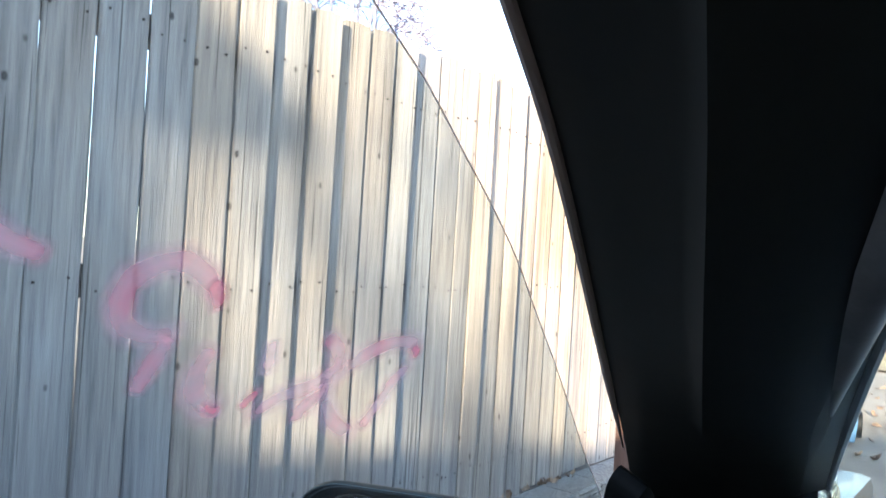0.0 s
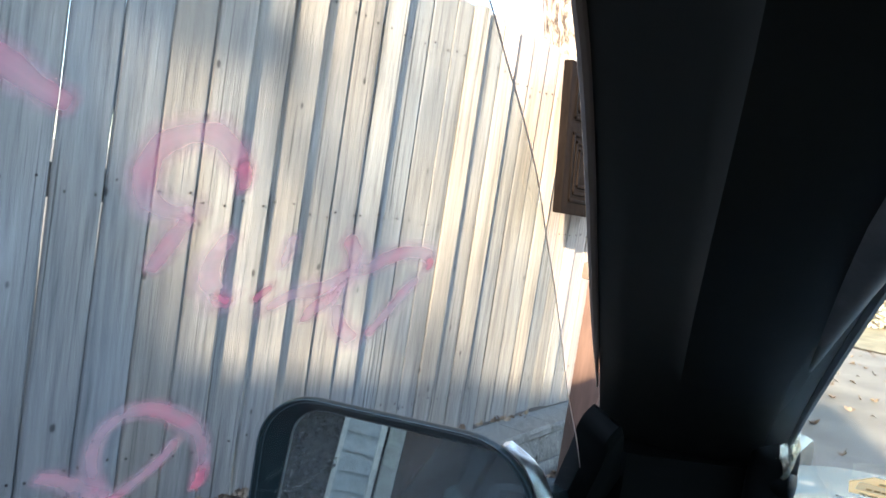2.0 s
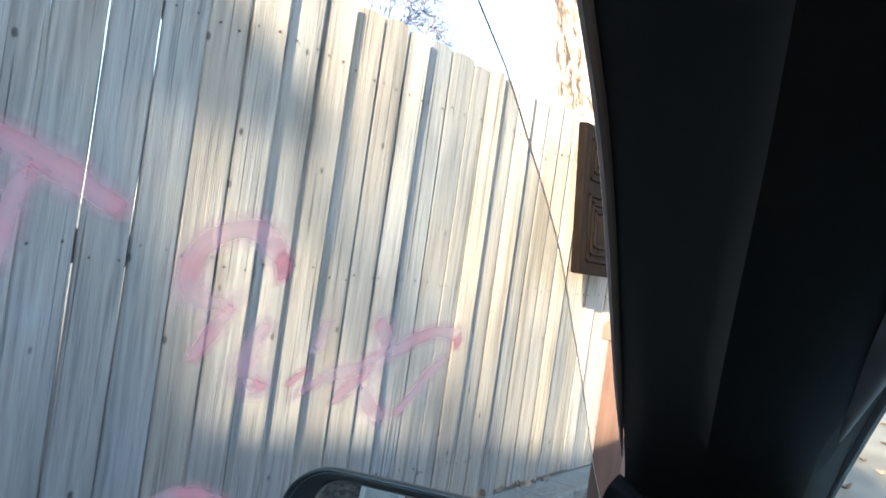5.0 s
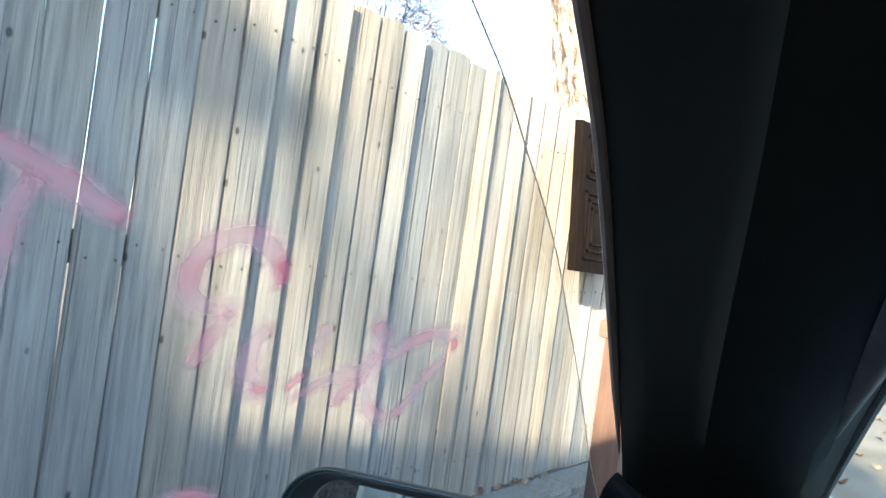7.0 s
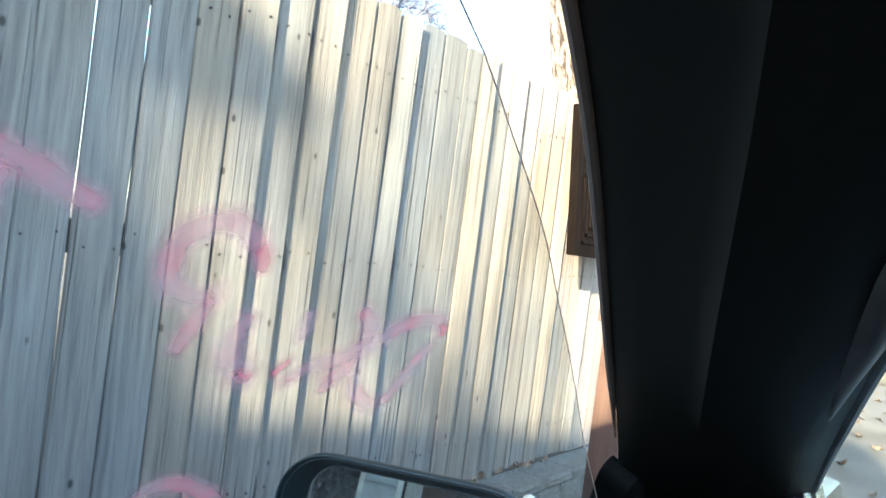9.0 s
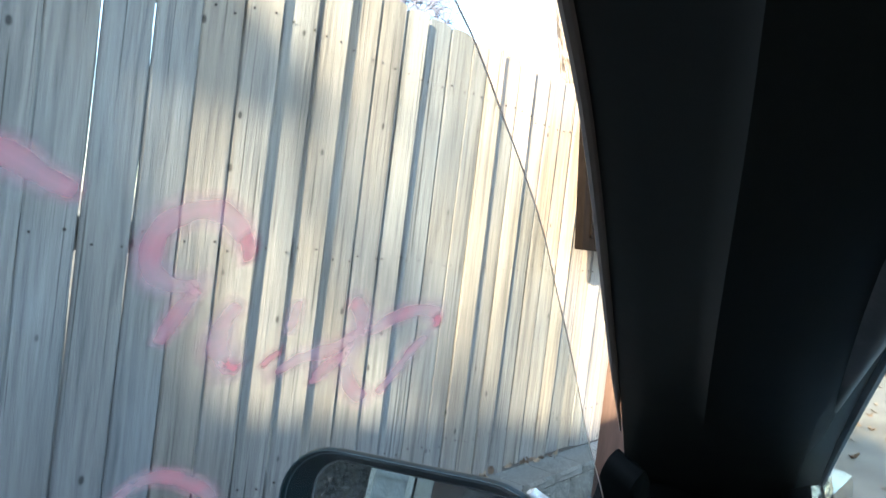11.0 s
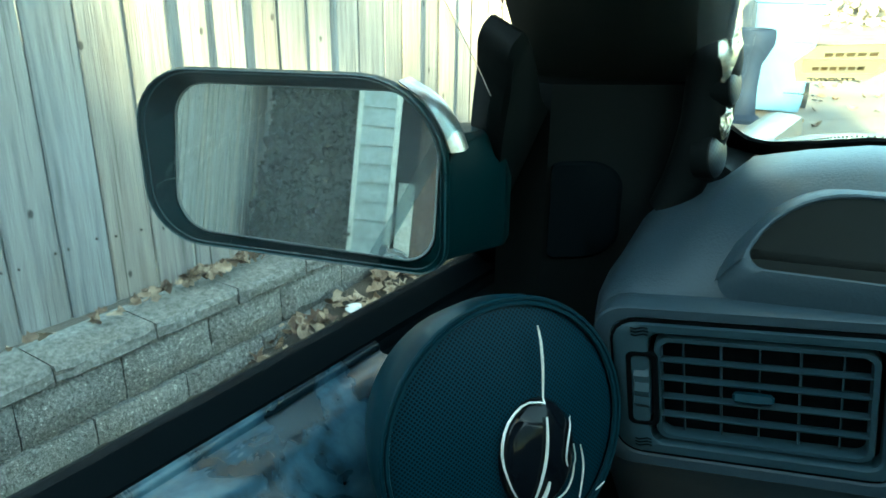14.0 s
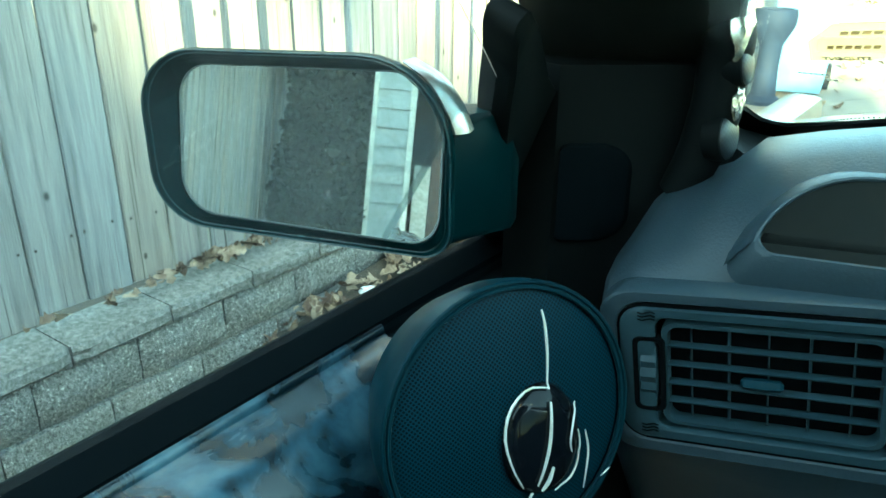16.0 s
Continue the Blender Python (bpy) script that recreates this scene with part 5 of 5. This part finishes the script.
for v in bm.verts:
    x, y = 0.16 + (v.co.x + 0.5) * 1.0, -1.6 + (v.co.y + 0.5) * 5.3
    d = (x - 0.16)
    v.co = Vector((x, y, GROUND_Z + 0.004 + max(0, 0.12 * math.exp(-((y - 1.45) / 0.55) ** 2) * (1 - d / 0.9)) * (1 if d < 0.95 else 0) + 0.008 * noise.noise(Vector((x * 9, y * 9, 0)))))
tagged(part("leaf_mould", bm, M_SOIL), "dark damp leaf mould against the wall", "soil", kind="structure")
bm = bmesh.new()
bmesh.ops.create_icosphere(bm, subdivisions=2, radius=0.028)
for v in bm.verts:
    v.co = Vector((v.co.x, v.co.y * 1.2, v.co.z * 0.6)) * (1 + 0.35 * noise.noise(v.co * 60))
tagged(part("paper_scrap", bm, M_WHITE, m=Matrix.Translation((0.30, 1.13, GROUND_Z + 0.115))), "small crumpled white paper scrap among leaves", "litter")


# ---- beyond the fence ----
def tree_trunk(name, at, height, r0, seed, label, lean=(0, 0)):
    t = thing(name, label, "tree", at)
    bm = bmesh.new()
    rings = []
    for i in range(46):
        z = height * i / 45
        ring = []
        for k in range(26):
            a = 2 * math.pi * k / 26
            r = r0 * (1 - 0.35 * i / 45) * (1 + 0.10 * noise.noise(Vector((math.cos(a) * 2 + seed, math.sin(a) * 2, z * 1.3))) + 0.06 * noise.noise(Vector((math.cos(a) * 9, math.sin(a) * 9 + seed, z * 3.0))))
            ring.append((lean[0] * z + r * math.cos(a), lean[1] * z + r * math.sin(a), z))
        rings.append(ring)
    loft(bm, rings)
    part("trunk", bm, M_BARK, t)
    return t


oak = tree_trunk("tree", (-0.71, 5.16, GROUND_Z), 6.0, 0.34, 3, "broad old tree trunk with pale flaking bark behind the fence", (0.02, -0.42))
# solid dark lump in place of a shaded hollow in the trunk
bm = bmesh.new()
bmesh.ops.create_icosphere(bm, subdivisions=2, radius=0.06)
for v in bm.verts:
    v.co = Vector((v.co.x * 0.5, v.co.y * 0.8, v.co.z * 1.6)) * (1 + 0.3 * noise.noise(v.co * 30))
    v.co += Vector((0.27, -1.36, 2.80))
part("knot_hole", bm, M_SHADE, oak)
r = random.Random(9)
for k in range(7):
    bm = bmesh.new()
    a = r.uniform(0, 6.28)
    p = Vector((0.12, -2.20, 5.2 + 0.1 * k))
    pts = [p]
    for i in range(7):
        p = p + Vector((math.cos(a) * 0.35 + r.uniform(-0.1, 0.1), math.sin(a) * 0.35 + r.uniform(-0.1, 0.1), 0.35 - 0.02 * i))
        pts.append(p)
    tube(bm, pts, 0.09, 8, [1 - 0.12 * i for i in range(8)])
    part("limb", bm, M_BARK, oak)
verts, faces = [], []
for _ in range(2600):
    c = Vector((0.3, -2.5, 7.4)) + Vector((r.gauss(0, 1.5), r.gauss(0, 1.5), r.gauss(0, 0.8)))
    vs, fs = leaf_shape(r, r.uniform(0.09, 0.15))
    m = Matrix.Translation(c) @ Euler((r.uniform(0, 6), r.uniform(0, 6), r.uniform(0, 6))).to_matrix().to_4x4()
    k = len(verts)
    verts += [m @ v for v in vs]
    faces += [tuple(i + k for i in f) for f in fs]
me = bpy.data.meshes.new("crown")
me.from_pydata(verts, [], faces)
me.materials.append(M_AUTUMN)
cr = new("crown", me)
cr.parent = oak

# unseen bare tree added far behind the car; its twigs thin the sun on the fence
lime = thing("bare_shade_tree", "unseen leafless tree with many fine twigs, added to thin the sun", "tree", (5.9, -13.2, GROUND_Z))
bm = bmesh.new()
tube(bm, glide([(0, 0, 0), (0.05, 0, 1.4), (-0.04, 0.03, 2.6), (0.05, 0, 4.0), (0, 0.05, 5.4)], 12), 0.14, 10, [1 - 0.075 * i for i in range(12)])
part("trunk", bm, M_BARK, lime)
r = random.Random(77)
for k in range(16):
    bm = bmesh.new()
    z0 = 1.5 + 0.215 * k
    a = k * 2.4
    tip = Vector((math.cos(a) * r.uniform(1.2, 1.8), math.sin(a) * r.uniform(1.0, 1.8), z0 + r.uniform(0.5, 1.3)))
    pts = glide([(0, 0, z0), Vector((0, 0, z0)).lerp(tip, 0.5) + Vector((0, 0, -0.12)), tip], 10)
    tube(bm, pts, 0.045, 6, [1 - 0.085 * i for i in range(10)])
    for _ in range(46 if 6 < k < 12 else 14):
        p = pts[r.randrange(2, 10)]
        d = Vector((r.gauss(0, 0.5), r.gauss(0, 0.5), r.gauss(0.05, 0.4)))
        tube(bm, [p, p + d * 0.5 + Vector((0, 0, 0.05)), p + d], 0.015, 4, [1, 0.8, 0.5])
    part("limb", bm, M_BARK, lime)

# bare shrub just beyond the fence
bush = thing("bare_shrub", "leafless grey shrub rising behind the fence", "shrub", (-0.75, 2.1, GROUND_Z))
r = random.Random(31)
for k in range(14):
    bm = bmesh.new()
    a = r.uniform(-0.5, 0.5)
    top = Vector((r.uniform(-0.1, 0.2), -0.62 + 0.045 * k, 2.40 + r.uniform(0, 0.20)))
    pts = glide([(r.uniform(-0.05, 0.05), r.uniform(-0.05, 0.05), 0), top * 0.5 + Vector((0.05 * a, 0.1 * a, 0)), top, top + Vector((0.03, 0.12 + 0.1 * a, 0.06))], 16)
    tube(bm, pts, 0.014, 6, [1 - 0.055 * i for i in range(16)])
    for _ in range(30):
        p = pts[r.randrange(9, 16)]
        d = Vector((r.uniform(-0.2, 0.2), r.uniform(0.0, 0.4), r.uniform(-0.15, 0.30))) * r.uniform(0.3, 0.8)
        tube(bm, [p, p + d * 0.5 + Vector((0, 0, 0.02)), p + d], 0.0035, 4, [1, 0.7, 0.3])
    part("stem", bm, M_TWIG, bush)

# ---- ahead of the car ----
wheelie = thing("recycling_bin", "light blue wheeled recycling bin with a hinged lid", "bin", m=pose(0.47, 6.75, GROUND_Z, 0, 0, 12))
bm = bmesh.new()
loft(bm, [[(s * w, t * d, z) for s, t in ((-1, -1), (-0.9, -1.04), (0.9, -1.04), (1, -1), (1, 1), (0.9, 1.04), (-0.9, 1.04), (-1, 1))] for w, d, z in ((0.20, 0.24, 0.04), (0.21, 0.25, 0.10), (0.265, 0.32, 0.95), (0.285, 0.34, 0.96), (0.285, 0.34, 1.0))])
part("body", bm, M_BIN, wheelie)
bm = bmesh.new()
loft(bm, [[(s * w, t * d, z) for s, t in ((-1, -1), (-0.9, -1.06), (0.9, -1.06), (1, -1), (1, 1), (0.9, 1.06), (-0.9, 1.06), (-1, 1))] for w, d, z in ((0.295, 0.35, 0.995), (0.30, 0.355, 1.02), (0.27, 0.32, 1.06), (0.15, 0.18, 1.075))])
part("lid", bm, M_BIN, wheelie)
bm = bmesh.new()
tube(bm, [(-0.22, 0.36, 0.96), (-0.22, 0.42, 0.99), (0.22, 0.42, 0.99), (0.22, 0.36, 0.96)], 0.016, 8)
part("handle", bm, M_BIN, wheelie)
for x in (-0.25, 0.25):
    bm = bmesh.new()
    loft(bm, [[(x + dx, 0.24 + rr * math.cos(2 * math.pi * k / 20), 0.12 + rr * math.sin(2 * math.pi * k / 20)) for k in range(20)] for dx, rr in ((-0.03, 0.07), (-0.025, 0.12), (0.025, 0.12), (0.03, 0.07))])
    part("wheel", bm, M_BLACK, wheelie)
for k, (a, b) in enumerate(((0.80, 0.84), (0.72, 0.78), (0.66, 0.70))):
    bm = bmesh.new()
    box(bm, (0.10 - 0.02 * k, -0.352 + 0.02 * (0.8 - a) * 3, a), (0.22, -0.325, b), 0.002)
    part("printed_bar", bm, M_WHITE, wheelie)

urn = thing("pedestal_planter", "dark navy glazed pedestal planter with a flared top", "planter", (0.37, 6.05, GROUND_Z))
bm = bmesh.new()
loft(bm, [[(rr * math.cos(2 * math.pi * k / 24), rr * math.sin(2 * math.pi * k / 24), z) for k in range(24)] for rr, z in ((0.15, 0), (0.15, 0.03), (0.10, 0.07), (0.085, 0.3), (0.09, 0.48), (0.13, 0.56), (0.165, 0.64), (0.17, 0.72), (0.16, 0.76), (0.14, 0.765), (0.13, 0.70))])
part("urn", bm, M_NAVY, urn)

litter("autumn_hedge", "sunlit golden autumn shrubs at the end of the driveway", 5200,
       lambda r: (Vector((r.uniform(-7, 14), 19 + r.gauss(0, 1.0), GROUND_Z + abs(r.gauss(0, 1.1)) * (0.7 + 0.5 * math.sin(r.uniform(0, 6))))), 1.2), (0.16, 0.34), M_AUTUMN, 8, "shrubs")
bm = bmesh.new()
bmesh.ops.create_grid(bm, x_segments=60, y_segments=12, size=0.5)
for v in bm.verts:
    x, y = -10 + (v.co.x + 0.5) * 30, 13 + (v.co.y + 0.5) * 14
    v.co = Vector((x, y, GROUND_Z + 0.03 + 0.06 * noise.noise(Vector((x * 0.8, y * 0.8, 0)))))
tagged(part("lawn", bm, M_GRASS), "dry yellow lawn beyond the driveway", "lawn", kind="structure")
litter("driveway_leaves", "scattered dry leaves on the driveway", 260,
       lambda r: (Vector((r.uniform(-1.5, 4.0), r.uniform(4.0, 13.0), GROUND_Z + 0.012)), 0.25), (0.06, 0.12), M_LITTER, 12)


# ---- the house beside and behind ----
house = thing("house", "white-sided house with a shallow shingle roof and an open garage", "house", (2.7, -7.4, GROUND_Z))
HI = house.matrix_basis.inverted()


def hpart(name, bm, mat, label="", parent=None):
    ob = part(name, bm, mat, parent or house, label, False)
    ob.matrix_basis = HI if parent is None else Matrix.Identity(4)
    return ob


def siding(x0, x1, z0, z1, y, parent):
    n = int((z1 - z0) / 0.19)
    for k in range(n):
        bm = bmesh.new()
        z = z0 + (z1 - z0) * k / n
        h = (z1 - z0) / n
        loft(bm, [[(x, y, z), (x, y + 0.034, z), (x, y + 0.006, z + h), (x, y, z + h)] for x in (x0, x1)])
        hpart("siding_board", bm, M_SIDING, "", parent)


# unseen wall end; its slanted profile is cut to shape the fence shadow
bm = bmesh.new()
loft(bm, [[(2.754, y, GROUND_Z), (3.110, y, GROUND_Z), (3.110, y, 3.05), (3.084, y, 3.16), (3.057, y, 3.35), (3.040, y, 3.47), (3.008, y, 3.63), (2.988, y, 3.74), (2.985, y, 3.95), (2.754, y, 3.95)] for y in (-7.55, -7.42)])
hpart("garage_pier", bm, M_TRIM, "unseen battered wall end, shaped to shade the fence")
for x0, x1 in ((1.12, 1.56),):
    bm = bmesh.new()
    box(bm, (x0, -7.550, GROUND_Z), (x1, -7.420, 3.92))
    pier = hpart("garage_pier", bm, M_TRIM, "narrow siding-clad wall beside the garage opening")
    siding(x0 + 0.05, x1 - 0.05, GROUND_Z + 0.02, 2.6, -7.420, pier)
    for a, b in ((x0, x0 + 0.05), (x1 - 0.06, x1)):
        bm = bmesh.new()
        box(bm, (a, -7.430, GROUND_Z), (b, -7.385, 3.92), 0.004)
        hpart("corner_trim", bm, M_TRIM, "", pier)
bm = bmesh.new()
box(bm, (1.56, -7.550, 2.3), (2.754, -7.420, 3.92))
hpart("wall", bm, M_SIDING, "siding wall over the garage opening")
# these walls carry the garage's inner shade as their colour
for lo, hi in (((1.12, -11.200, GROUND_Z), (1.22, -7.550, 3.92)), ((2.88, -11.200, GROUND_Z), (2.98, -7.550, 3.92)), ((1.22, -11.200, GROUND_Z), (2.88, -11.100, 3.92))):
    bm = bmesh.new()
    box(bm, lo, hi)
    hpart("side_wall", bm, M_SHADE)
bm = bmesh.new()
box(bm, (1.60, -8.400, GROUND_Z), (1.785, -8.300, 1.30), 0.01)
hpart("pale_board", bm, M_TRIM, "pale upright board inside the garage")
bm = bmesh.new()
box(bm, (1.80, -8.52, GROUND_Z), (2.5, -8.48, 2.1), 0.004)
hpart("brown_board", bm, M_POST, "reddish-brown sheet leaning inside the garage")
# roof and gables stay unseen; their outline is set by the fence shadow
bm = bmesh.new()
loft(bm, [[(x, -7.00, 4.03), (x, -9.20, 5.504), (x, -11.40, 4.03), (x, -11.40, 3.96), (x, -9.20, 5.424), (x, -7.00, 3.96)] for x in (0.95, 3.075)])
hpart("roof", bm, M_ROOF)
for x in (1.12, 2.93):
    bm = bmesh.new()
    loft(bm, [[(x + d, -7.03, 3.93), (x + d, -7.03, 3.97), (x + d, -9.20, 5.41), (x + d, -11.37, 3.97), (x + d, -11.37, 3.93)] for d in (0.0, 0.12)])
    hpart("gable", bm, M_SIDING, "siding gable under the roof")
# unseen wing, added only to shade the lower fence
bm = bmesh.new()
loft(bm, [[(x, -7.60, GROUND_Z), (x, -7.42, GROUND_Z), (x, -7.42, z), (x, -9.5, z + 0.12), (x, -9.6, z + 0.12), (x, -9.6, GROUND_Z)] for x, z in ((3.115, 3.06), (6.6, 4.15))])
hpart("lean_to", bm, M_SIDING, "unseen lower wing added to shade the fence foot")
# unseen block, added to keep sun off the fence in the mirror
bm = bmesh.new()
box(bm, (1.12, -17.0, GROUND_Z), (2.9, -11.22, 3.85))
hpart("rear_wing", bm, M_SIDING, "plain unseen block added to shade the far fence")
shrub = thing("evergreen", "tall dense brownish evergreen beside the garage", "shrub", (0.67, -7.75, GROUND_Z))
bm = bmesh.new()
tube(bm, [(0, 0, 0), (0.02, 0, 1.0), (0, 0.02, 2.0), (0, 0, 3.2)], 0.06, 8, [1, 0.8, 0.5, 0.2])
part("trunk", bm, M_BARK, shrub)
r = random.Random(21)
verts, faces = [], []
for _ in range(7500):
    z = r.uniform(0.05, 4.2)
    rad = 0.53 + 0.05 * math.sin(z * 2.6) - 0.02 * z
    a, q = r.uniform(0, 6.28), rad * r.uniform(0.3, 1.0) ** 0.5
    vs, fs = leaf_shape(r, r.uniform(0.08, 0.16))
    m = Matrix.Translation((q * math.cos(a), q * math.sin(a), z)) @ Euler((r.uniform(0, 6), r.uniform(0, 6), r.uniform(0, 6))).to_matrix().to_4x4()
    k = len(verts)
    verts += [m @ v for v in vs]
    faces += [tuple(i + k for i in f) for f in fs]
me = bpy.data.meshes.new("crown")
me.from_pydata(verts, [], faces)
me.materials.append(M_EVER)
cr = new("crown", me)
cr.parent = shrub
